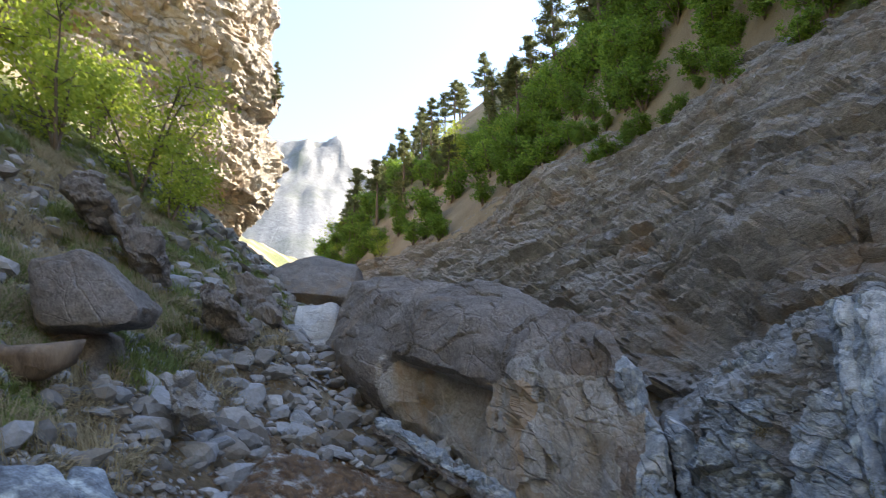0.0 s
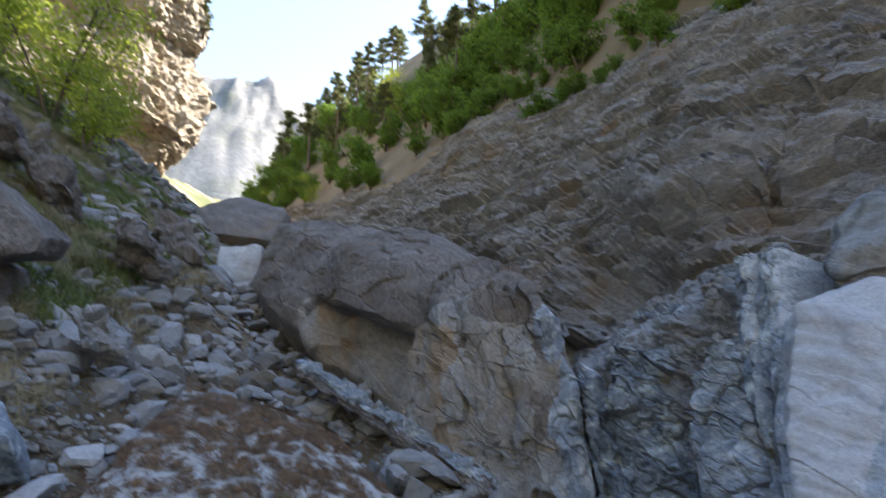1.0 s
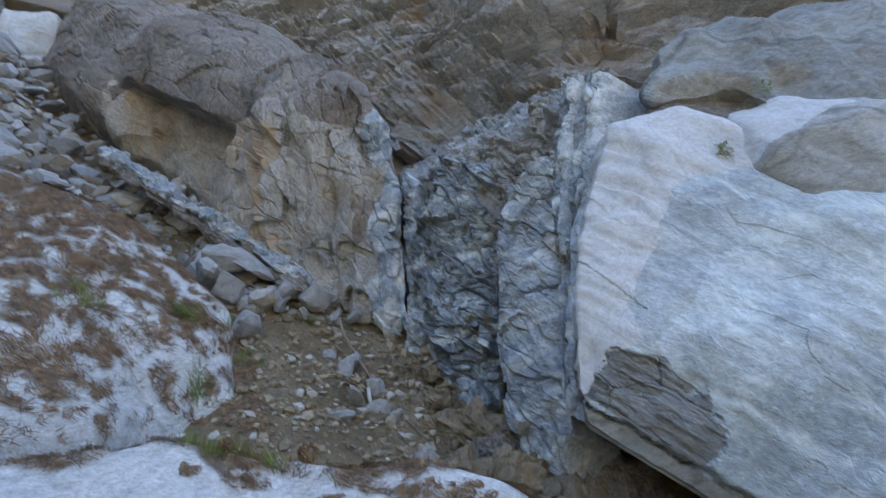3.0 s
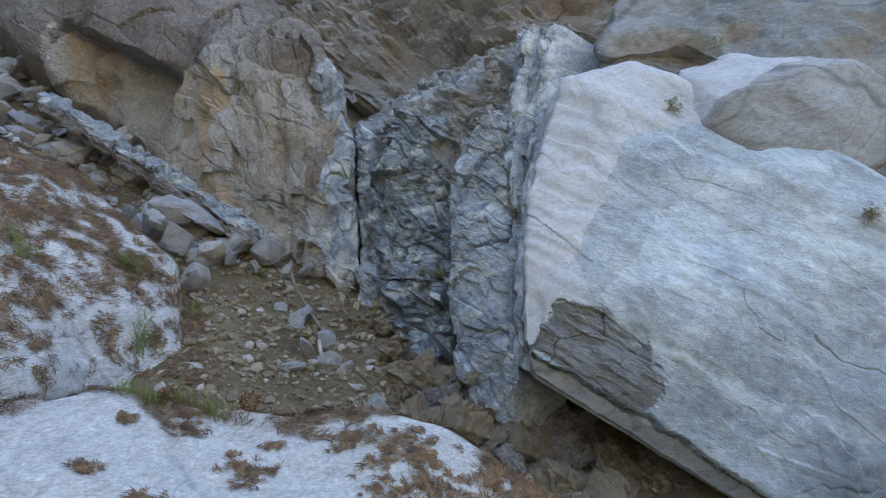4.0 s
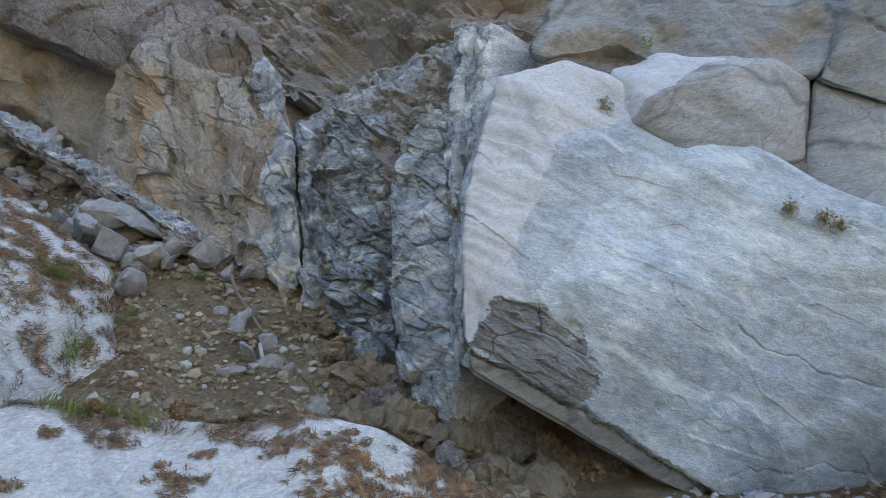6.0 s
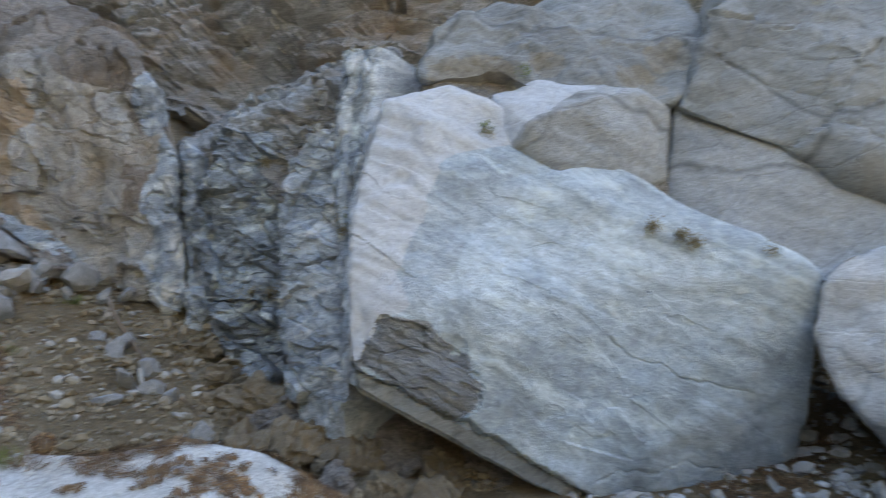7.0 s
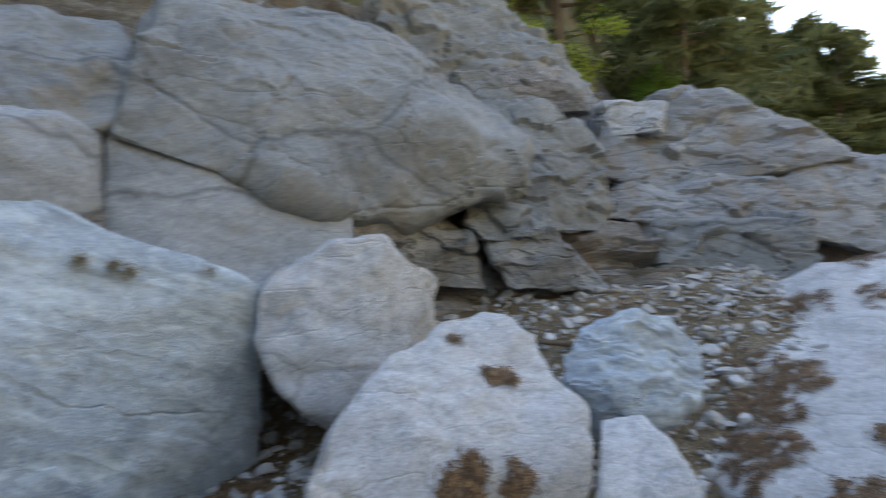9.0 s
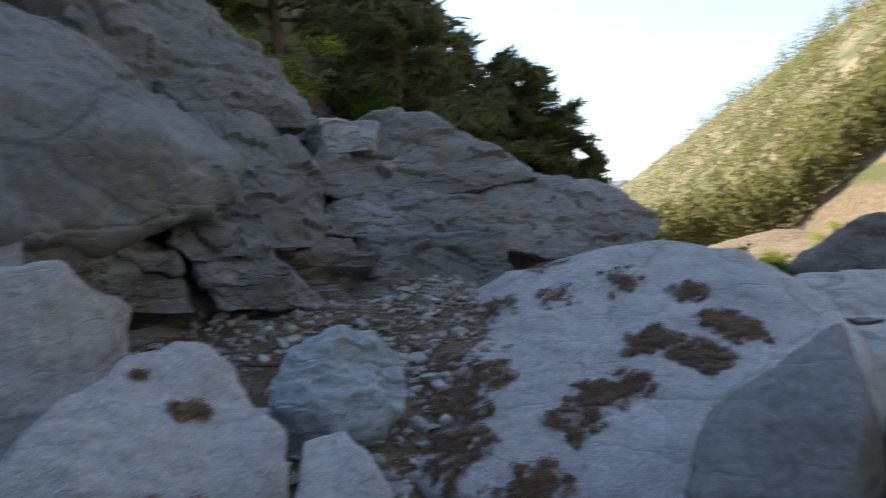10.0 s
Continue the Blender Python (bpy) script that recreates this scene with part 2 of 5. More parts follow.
def ball(level):
    if level not in BALLS:
        bm = bmesh.new()
        bmesh.ops.create_icosphere(bm, subdivisions=level, radius=1)
        v = np.array([x.co for x in bm.verts])
        f = np.array([[x.index for x in q.verts] for q in bm.faces])
        bm.free()
        BALLS[level] = (v / np.linalg.norm(v, axis=1)[:, None], f)
    return BALLS[level]


def hull_planes(corners):
    bm = bmesh.new()
    for c in corners:
        bm.verts.new(c)
    bmesh.ops.convex_hull(bm, input=bm.verts[:])
    bm.normal_update()
    c = Vector(np.mean(corners, 0))
    planes = {}
    for f in bm.faces:
        n = f.normal.normalized()
        h = n.dot(f.calc_center_median() - c)
        if h < 0:
            n, h = -n, -h
        if h > 0.02 and f.calc_area() > 1e-4:
            planes[tuple(round(v, 2) for v in n)] = (n, h)
    bm.free()
    return np.array(c), np.array([n for n, h in planes.values()]), np.array([h for n, h in planes.values()])


def only_used(v, f):
    used, back = np.unique(f, return_inverse=True)
    return v[used], back.reshape(f.shape)


def in_outline(x, y, corners):
    """Which points lie inside the outline."""
    inside = np.zeros(len(x), bool)
    for (x0, y0), (x1, y1) in zip(corners, corners[1:] + corners[:1]):
        inside ^= ((y0 > y) != (y1 > y)) & (x < (x1 - x0) * (y - y0) / (y1 - y0 + 1e-12) + x0)
    return inside


def near_line(x, y, corners):
    """Distance of points from a bent line."""
    far = np.full(len(x), 9.0)
    for (x0, y0), (x1, y1) in zip(corners, corners[1:]):
        t = np.clip(((x - x0) * (x1 - x0) + (y - y0) * (y1 - y0)) / ((x1 - x0) ** 2 + (y1 - y0) ** 2), 0, 1)
        far = np.minimum(far, np.hypot(x - x0 - t * (x1 - x0), y - y0 - t * (y1 - y0)))
    return far


def rock(name, corners, material, label, level=6, hard=14, rough=0.05, size=1.0, layers=0.0, dip=(0, 0, 0), blocks=0.0, block_size=0.4, seed=0, category="boulder", group="", kind="", grow=1.0, parent=None, shape=None, pieces=()):
    """A rock whose faces follow the hull of its corners, rounded (low hard) or sharp (high), with lumps, bedding and chipped blocks."""
    c, n, h = hull_planes(corners)
    d, faces = ball(level)
    spread, axes = np.linalg.eigh(np.cov((np.array(corners) - c).T))
    d = (d * np.sqrt(np.maximum(spread, 0.02 * spread.max()))) @ axes.T
    d /= np.linalg.norm(d, axis=1)[:, None]
    if np.linalg.det(axes) < 0:
        faces = faces[:, ::-1]
    h = h * grow
    reach = np.maximum(d @ n.T, 0) / h
    top = reach.max(1, keepdims=True)
    share = (reach / top) ** hard
    r = 1 / (top[:, 0] * share.sum(1) ** (1 / hard))
    v = d * r[:, None]
    out = share @ n
    out /= np.linalg.norm(out, axis=1)[:, None]
    w = v + c
    q = w / size
    off = rough * (fbm(q * 1.3, 3, seed) * 0.9 + fbm(q * 6.0, 4, seed + 9) * 0.16)
    turn = spin(*dip)
    if layers:
        b = (w @ turn) + 0.06 * fbm(q * 2.0, 3, seed + 3)[:, None]
        off = off + layers * (vnoise(b * (0.6, 0.6, 9.0) / size, seed + 4) + 0.5 * vnoise(b * (1.5, 1.5, 24.0) / size, seed + 5))
    if blocks:
        b = (w @ turn) / block_size * (1, 1, 1.7) + 0.25 * fbm(q * 2.5, 2, seed + 6)[:, None]
        ident, facet, joint = cells(b, seed + 7)
        off = off + blocks * (0.8 * (ident - 0.5) + 1.6 * facet) - blocks * 0.35 * np.clip(1 - joint / 0.05, 0, 1)
        ident, facet, joint = cells(b * 3.1, seed + 8)
        off = off + blocks * 0.3 * (0.8 * (ident - 0.5) + 1.6 * facet)
    if shape:
        off = off + shape(w)
    v = v + out * off[:, None]
    low = np.array(c) + (0, 0, v[:, 2].min())
    kept, spare = np.ones(len(faces), bool), []
    for piece, stone, note, inside in pieces:
        at = (v + c)[faces].mean(1)
        k = kept & inside(at, seed)
        kept &= ~k
        spare.append((piece, stone, note, faces[k]))
    ob = new(name, mesh_of(name, *only_used(v + c - low, faces[kept]), material, True, 26))
    ob.location = low
    for piece, stone, note, f in spare:
        child = new(piece, mesh_of(piece, *only_used(v + c - low, f), stone, True, 26))
        child.parent = ob
        tagged(child, note)
    if parent:
        ob.parent = parent
        ob.location = low - np.array(parent.location)
        return tagged(ob, label)
    return tagged(ob, label, category, group, kind)


def slab(name, front, away, material, label, **more):
    """A rock with the given front corners that goes back by the way given."""
    back = [tuple(np.add(p, away)) for p in front]
    return rock(name, list(front) + back, material, label, **more)


def under(corners, z, inward=0.85):
    """The corners and their like at the height z, drawn in a little."""
    c = np.mean(corners, 0)
    return list(corners) + [(c[0] + (x - c[0]) * inward, c[1] + (y - c[1]) * inward, z) for x, y, _ in corners]


def along(points, u):
    """Points at u (0 to 1) on a smooth line through points."""
    p = np.array(points, float)
    s = np.r_[0, np.cumsum(np.linalg.norm(np.diff(p[:, :2], axis=0), axis=1))]
    s /= s[-1]
    out = np.stack([np.interp(u, s, p[:, k]) for k in range(p.shape[1])], 1)
    return out


def wall_sheet(name, foot, profile, across, up, material, seed, amount, big, blocks, block, dip, label="", even=1.0, beds=(0.24, 0.5, 2.3), tilt=0.6, forms=()):
    """A rock wall: a line of feet in plan (x, y, z), from its right end to its left as one faces it, and a profile of (setback, height)."""
    u = np.linspace(0, 1, across) ** even
    f = along(foot, u)
    for _ in range(max(2, across // 60)):
        f[1:-1] = (f[:-2] + 2 * f[1:-1] + f[2:]) / 4
    tang = np.gradient(f[:, :2], axis=0)
    tang /= np.linalg.norm(tang, axis=1)[:, None]
    back = np.stack([tang[:, 1], -tang[:, 0]], 1)
    pr = np.array(profile, float)
    s = np.r_[0, np.cumsum(np.hypot(*np.diff(pr, axis=0).T))]
    w = np.linspace(0, s[-1], up)
    set_, hi = np.interp(w, s, pr[:, 0]), np.interp(w, s, pr[:, 1])
    v = np.zeros((across, up, 3))
    tall = f[:, 3:4] if f.shape[1] > 3 else np.ones((across, 1))
    v[:, :, :2] = f[:, None, :2] + back[:, None] * (set_[None] * tall**0.5)[:, :, None]
    v[:, :, 2] = f[:, None, 2] + hi[None] * tall
    n = np.zeros_like(v)
    slope = np.gradient(hi), np.gradient(set_)
    n[:, :, :2] = -back[:, None] * slope[0][None, :, None]
    n[:, :, 2] = slope[1][None]
    n /= np.linalg.norm(n, axis=2, keepdims=True) + 1e-9
    v, n = v.reshape(-1, 3), n.reshape(-1, 3)
    off = big * fbm(v / (6 * amount), 3, seed) + 0.03 * amount * fbm(v / amount * 4.0, 4, seed + 3, 0.55)
    for x, y, z, r, out in forms:
        off = off + out * np.exp(-((np.linalg.norm((v - (x, y, z)) * (1, 1, 1.4), axis=1) / r) ** 2))
    t = v @ spin(*dip)
    t = t + 0.15 * amount * fbm(v / amount, 3, seed + 5)[:, None]
    off = off + 0.10 * amount * vnoise(t * (0.3, 0.3, 2.6) / amount, seed + 11) + 0.05 * amount * vnoise(t * (0.8, 0.8, 7) / amount, seed + 12)
    for scale, share in ((1.0, 1.0), (2.7, 0.5), (7.0, 0.3)):
        ident, facet, joint = cells(t / block * scale * beds, seed + 6 + int(scale))
        off = off + share * blocks * (1.1 * (ident - 0.5) + tilt * facet) - share * blocks * 0.3 * np.clip(1 - joint / 0.05, 0, 1)
    v = v + n * off[:, None]
    i = np.arange(across - 1)[:, None] * up + np.arange(up - 1)[None]
    i = i.ravel()
    faces = np.stack([i, i + up, i + up + 1, i + 1], 1)
    ob = new(name, mesh_of(name, v, faces, material, True, 30))
    tagged(ob, label, kind="structure")
    return ob


# ---- ground: one sheet, the gorge and its slopes ----
def smooth_step(a, b, x):
    t = np.clip((x - a) / (b - a), 0, 1)
    return t * t * (3 - 2 * t)


def ground_height(x, y):
    """The gorge runs up along +y, bends at the camera and runs down towards +x; a wooded spur fills the bend."""
    up = 0.05 + 0.38 * np.clip(y - 3.0, 0, 11.2) + 0.2 * np.clip(y - 14.2, 0, 400)
    up = up + 0.012 * np.clip(-y, 0, 60)
    axis = 0.4 - 0.14 * np.clip(y - 4, 0, 60) - 0.16 * np.clip(y - 22, 0, 90)
    bank = np.clip(axis - x, 0, 200)
    left = 0.4 * np.clip(bank - 0.5, 0, 1.5) + 0.75 * np.clip(bank - 2.0, 0, 30)
    gx = 1.75 - 0.03 * np.clip(y - 5, 0, 30)
    gully = -0.2 * np.exp(-(((x - gx) / 0.75) ** 2)) * smooth_step(2.6, 4.4, y) * (1 - smooth_step(6.5, 9, y))
    d1 = x - (2.6 - 0.13 * np.clip(y - 4, 0, 60) - 0.28 * np.clip(y - 20, 0, 100)) - 2.0 * (1 - smooth_step(9, 18, y))
    d2 = (x * 0.31 + y * 0.95) - 2.6 + 1.5 * smooth_step(11, 18, x)
    d = np.minimum(d1, d2)
    spur = (1.15 - 0.25 * smooth_step(25, 45, y)) * np.clip(d - 1.2, 0, 24) + (0.9 - 0.6 * smooth_step(20, 40, y)) * np.clip(d - 25, 0, 25)
    spur = spur + 0.26 * np.clip(d - 5.5, 0, 16) * smooth_step(14, 24, y)
    spur = spur + 0.65 * np.clip(d - 2.2, 0, 40) * smooth_step(7.5, 11, x) * (1 - smooth_step(14, 30, y))
    d3 = -(x * 0.31 + y * 0.95) - 9
    south = 0.15 * np.clip(d3, 0, 20) + 0.9 * np.clip(d3 - 20, 0, 110)
    bed = 0.85 * smooth_step(4.3, 6.6, x) * (1 - smooth_step(9.5, 15, x)) * smooth_step(-4, -1, y) * (1 - smooth_step(2, 4, y))
    down = 0.05 * np.clip(x - 2.5, 0, 5) * (1 - smooth_step(2, 6, y)) - 0.05 * np.clip(x - 12, 0, 150) * (1 - smooth_step(0, 1, d))
    return up * (1 - 0.9 * smooth_step(3, 9, x) * (1 - smooth_step(4, 9, y))) + left * smooth_step(-14, 2, y) + gully + spur + south + down + bed


def ground_z(x, y):
    x, y = np.asarray(x, float), np.asarray(y, float)
    z = ground_height(x, y)
    far = np.hypot(x, y)
    p = np.stack([x, y, z * 0.6], 1)
    return z + 0.05 * fbm(p * 1.7, 4, 31) * np.clip(far / 3, 0.3, 1) + 0.22 * fbm(p * 0.35, 3, 32) * np.clip(far / 8, 0, 1) + 1.6 * fbm(p * 0.06, 3, 33) * smooth_step(12, 45, far)


def ground_mesh(material):
    rings, spokes = 250, 400
    r = 0.25 * (1500 / 0.25) ** (np.linspace(0, 1, rings) ** 0.9)
    a = np.linspace(0, 2 * np.pi, spokes, endpoint=False)
    x = (0.3 + r[:, None] * np.cos(a)[None]).ravel()
    y = (0.2 + r[:, None] * np.sin(a)[None]).ravel()
    v = np.stack([x, y, ground_z(x, y)], 1)
    i = (np.arange(rings - 1)[:, None] * spokes + np.arange(spokes)[None]).ravel()
    nxt = np.where((i + 1) % spokes == 0, i + 1 - spokes, i + 1)
    faces = np.stack([i, i + spokes, nxt + spokes, nxt], 1).tolist()
    faces.append(list(range(spokes))[::-1])
    ob = new("ground", mesh_of("ground", v, faces, material))
    return tagged(ob, "stony gorge floor and earth slopes with grass and pine litter", kind="structure")


def soil_material():
    m, nt, bsdf = nodes_of("stony_soil")
    at = nt.nodes.new("ShaderNodeTexCoord").outputs["Object"]
    earth = ramp(nt, noise_of(nt, at, 2.0, 8, 0.7), [(0.3, (0.13, 0.095, 0.055)), (0.5, (0.29, 0.22, 0.135)), (0.7, (0.47, 0.38, 0.26))])
    grit = ramp(nt, noise_of(nt, at, 38, 6, 0.7), [(0.3, (0.4, 0.4, 0.4)), (0.7, (1, 1, 1))])
    c = mixed(nt, 0.8, earth, grit, "MULTIPLY")
    grass = ramp(nt, noise_of(nt, at, 5, 8, 0.75), [(0.32, (0.045, 0.07, 0.016)), (0.52, (0.10, 0.125, 0.035)), (0.66, (0.22, 0.19, 0.09)), (0.8, (0.33, 0.24, 0.14))])
    sep = nt.nodes.new("ShaderNodeSeparateXYZ")
    nt.links.new(at, sep.inputs[0])
    high = nt.nodes.new("ShaderNodeMapRange")
    high.inputs["From Min"].default_value, high.inputs["From Max"].default_value = 4.2, 8.0
    nt.links.new(sep.outputs["Z"], high.inputs["Value"])
    k = nt.nodes.new("ShaderNodeMath")
    k.operation = "MULTIPLY_ADD"
    k.inputs[1].default_value = 1.0
    nt.links.new(noise_of(nt, at, 0.9, 5, 0.6), k.inputs[0])
    nt.links.new(high.outputs["Result"], k.inputs[2])
    c = mixed(nt, ramp(nt, k.outputs[0], [(0.75, (0,)), (1.15, (0.9,))]), c, grass)
    bare = ramp(nt, noise_of(nt, at, 0.035, 5, 0.65), [(0.46, (0,)), (0.54, (0.85,))])
    bare = mixed(nt, ramp(nt, high.outputs["Result"], [(0.9, (0,)), (1.0, (1,))]), (0, 0, 0), bare)
    c = mixed(nt, bare, c, ramp(nt, noise_of(nt, at, 0.3, 6, 0.7), [(0.3, (0.22, 0.165, 0.105)), (0.7, (0.42, 0.335, 0.23))]))
    nt.links.new(c, bsdf.inputs["Base Color"])
    bsdf.inputs["Roughness"].default_value = 0.95
    b = nt.nodes.new("ShaderNodeBump")
    b.inputs["Strength"].default_value, b.inputs["Distance"].default_value = 1.0, 0.08
    nt.links.new(noise_of(nt, at, 22, 8, 0.75), b.inputs["Height"])
    nt.links.new(b.outputs["Normal"], bsdf.inputs["Normal"])
    return m


SOIL = soil_material()
ground = ground_mesh(SOIL)

# ---- rock walls ----
wall_spur = wall_sheet("wall_spur",
    [(10.8, -6.2, 0.3, 0.2), (9.6, -5.4, 0.5, 0.25), (8.7, -4.2, 0.6, 0.28), (8.1, -2.2, 0.7, 0.33), (7.7, -0.8, 0.8, 0.42), (7.1, 0.4, 0.8, 0.6), (6.4, 1.3, 1.0, 0.8), (5.7, 2.3, 1.1, 0.95), (5.0, 3.8, 1.0, 1), (4.0, 5.0, 0.8, 1), (3.1, 6.0, 0.5, 1), (2.7, 7.5, 1.4, 0.95), (2.3, 10, 2.6, 0.93), (1.7, 14, 4.2, 0.87), (-0.2, 22, 6.0, 0.82), (-7, 40, 9.5, 0.66), (-15.5, 60, 13.5, 0.5)],
    [(-0.3, -1.2), (0, 0), (0.5, 1.0), (1.2, 1.9), (1.7, 2.5), (2.8, 3.7), (4.4, 5.6), (7.2, 8.2), (10, 10.5)],
    760, 330, WALL, 5, 1.0, 0.5, 0.30, 0.9, (0, 20, 25), "weathered grey limestone gorge wall with tilted bedding", beds=(0.13, 0.28, 2.0), tilt=0.5, forms=((3.5, 8.5, 2.9, 1.0, -0.9), (4.5, 7.6, 4.4, 1.7, 0.6), (4.6, 10.5, 6.0, 1.5, 0.5), (5.6, 9.2, 7.4, 1.4, -0.5)))
crag = wall_sheet("wall_crag",
    [(-26, 62, 16), (-15, 50, 14), (-11.2, 41, 11.5), (-10.9, 38.5, 11), (-12.4, 35, 11), (-18, 30, 11.5), (-25, 27, 13), (-46, 24, 16)],
    [(0, -4), (0.3, 0), (1.0, 1.5), (1.3, 3), (-0.5, 5.5), (0.1, 8), (0.9, 11), (-0.1, 13.5), (-0.4, 16), (0.3, 22), (2, 27), (7, 31), (16, 33)],
    520, 360, CRAG, 21, 1.2, 1.2, 0.34, 0.55, (0, 15, 0), "sunlit crag of tan conglomerate rock", beds=(0.6, 0.8, 1.1), tilt=0.9)


def mountain(name, centre, width, height, depth, material, seed, label, rough=0.25):
    """A far ridge with gullies, seen across the valley."""
    nx, ny = 160, 60
    u, w = np.meshgrid(np.linspace(-1, 1, nx), np.linspace(-1, 1, ny), indexing="ij")
    p = np.stack([u.ravel() * 3, w.ravel() * 2, np.zeros(u.size) + seed], 1)
    n = fbm(p, 6, seed, 0.52).reshape(u.shape)
    z = height * ((1 - np.abs(w)) * (0.75 + rough * n) - 0.5 * np.abs(u) ** 1.5)
    way = np.array([centre[0], centre[1]]) / np.hypot(centre[0], centre[1])
    side = np.array([way[1], -way[0]])
    v = np.zeros((nx, ny, 3))
    v[:, :, :2] = np.array(centre[:2]) + side * (u * width)[..., None] + way * (w * depth)[..., None]
    v[:, :, 2] = centre[2] + z
    i = (np.arange(nx - 1)[:, None] * ny + np.arange(ny - 1)[None]).ravel()
    ob = new(name, mesh_of(name, v.reshape(-1, 3), np.stack([i, i + ny, i + ny + 1, i + 1], 1), material))
    return tagged(ob, label, kind="structure")


SUMMIT = rock_material("far_pale_limestone", (0.30, 0.30, 0.30), (0.235, 0.24, 0.24), (0.13, 0.135, 0.135), stain=(0.10, 0.12, 0.06), stain_amount=0.3, layer=(1, 1, 0.6), crack=0.6, bump=0.35, size=60, crack_dark=0.08)
# The haze of distance is mixed into the hill's own colours.
HAZE_TINT = rock_material("haze_tinted_wooded_hill", (0.30, 0.36, 0.42), (0.27, 0.33, 0.39), (0.24, 0.3, 0.36), bump=0.2, size=200)
mountain("backdrop_summit", (-112, 560, 90), 190, 285, 200, SUMMIT, 7, "pale limestone summit in sunlight far up the valley", 0.11)
mountain("backdrop_hill", (2239, -980, 12), 420, 260, 300, HAZE_TINT, 9, "hill far down the valley, distance haze painted into its blue colour", 0.15)

# ---- main rocks of the gorge ----
LIP = [(1.9, 0.70), (1.99, 0.64), (2.13, 0.56), (2.39, 0.42), (2.47, 0.38), (2.7, 0.23), (3.02, 0.05), (3.4, -0.1)]
CRACKS = ([(3.1, 0.85), (3.23, 0.76), (3.33, 0.73), (3.5, 0.64), (3.8, 0.6)], [(3.0, 0.15), (3.08, 0.2), (3.3, 0.16), (3.49, 0.19), (3.8, 0.12)])
BROKEN = [(2.08, 0.90), (2.31, 0.88), (2.41, 0.76), (2.52, 0.62), (2.47, 0.50), (2.38, 0.40), (2.29, 0.48), (2.13, 0.58), (1.97, 0.66), (2.04, 0.78)]


def marble_relief(w):
    """The broken scar, the undercut lip at the foot and the long cracks."""
    x, z = w[:, 0] + 0.02 * fbm(w * 9, 3, 61), w[:, 2] + 0.02 * fbm(w * 9, 3, 62)
    low = np.interp(x, [p[0] for p in LIP], [p[1] for p in LIP])
    off = -0.045 * (z < low) - 0.03 * np.exp(-((z - low) / 0.012) ** 2)
    for line in CRACKS:
        off = off - 0.010 * np.clip(1 - near_line(x, z, line) / 0.009, 0, 1)
    t = w @ spin(0, 30, 0)
    ident, facet, joint = cells(t * (9, 9, 34), 63)
    off = off + in_outline(x, z, BROKEN) * (0.022 * (ident - 0.7) + 0.015 * facet - 0.008)
    ident, facet, joint = cells(t * (1.3, 1.3, 6.0) + 0.4 * fbm(w * 2, 3, 64)[:, None], 65)
    pits = np.clip(vnoise(w * 8, 66) - 0.35, 0, 1) * (w[:, 0] < 2.45)
    return off + 0.004 * (ident - 0.5) + 0.011 * facet - 0.035 * pits


def on_flank(p, seed):
    edge = np.interp(p[:, 2], [0.6, 0.88, 0.95, 1.15, 1.36, 1.58, 1.74, 1.8, 1.88, 1.95, 2.2], [2.0, 2.1, 2.19, 2.25, 2.35, 2.48, 2.58, 2.7, 3.0, 3.3, 3.6])
    return p[:, 0] + 0.035 * fbm(p * 7, 4, seed) < edge


def on_scar(p, seed):
    n = 0.03 * fbm(p * 8, 3, seed)
    return in_outline(p[:, 0] + n, p[:, 2] + n, BROKEN)


def on_band(p, seed):
    n = 0.05 * fbm(p * 5, 4, seed + 2)
    return in_outline(p[:, 0] + n, p[:, 2] + n, [(2.4, 1.80), (2.58, 1.74), (2.98, 1.68), (2.86, 1.52), (2.62, 1.36), (2.44, 1.12), (2.26, 0.96), (2.0, 0.9)])


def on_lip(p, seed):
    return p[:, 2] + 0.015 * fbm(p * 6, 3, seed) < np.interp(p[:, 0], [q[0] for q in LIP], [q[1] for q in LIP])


marble = rock("marble_face", [(1.92, 2.86, 0.66), (2.09, 3.2, 1.43), (2.44, 3.5, 2.11), (2.89, 3.42, 2.25), (3.01, 3.09, 1.92), (3.3, 2.7, 1.65), (3.72, 2.28, 1.46), (1.93, 2.80, 0.52), (2.45, 2.41, 0.23), (2.73, 2.2, 0.07), (2.66, 3.0, 1.76), (2.19, 2.76, 0.95), (4.17, 1.66, 1.26), (4.21, 1.6, 0.68), (4.3, 1.75, 0.1), (3.5, 2.02, -0.1), (3.0, 4.6, 1.9), (4.9, 2.6, 0.9), (3.2, 4.6, 0), (5.0, 2.6, -0.2)],
     BLUE, "large smooth blue-grey marble rock face with pale veins", 8, 90, 0.045, 0.9, 0.008, (0, 30, 0), seed=3, category="rock face", shape=marble_relief,
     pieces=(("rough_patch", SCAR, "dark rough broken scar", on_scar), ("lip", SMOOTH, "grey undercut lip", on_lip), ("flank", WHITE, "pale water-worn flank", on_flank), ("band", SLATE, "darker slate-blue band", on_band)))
rock("joint_fill", [(2.72, 3.68, 1.9), (2.78, 3.66, 2.33), (3.5, 3.48, 2.42), (4.2, 2.95, 2.28), (4.1, 2.85, 1.6), (3.4, 3.35, 1.6), (4.4, 4.4, 2.4), (4.4, 4.4, 1.0), (5, 3, 1.9), (5.2, 1.9, 1.7), (4.9, 1.7, 1.2)],
     WALL, "brown earthy rock deep in the joints", 5, 40, 0.03, 0.5, 0.01, seed=6, category="rock block")
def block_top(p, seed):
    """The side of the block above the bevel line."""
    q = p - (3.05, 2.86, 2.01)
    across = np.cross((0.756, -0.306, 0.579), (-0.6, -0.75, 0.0))
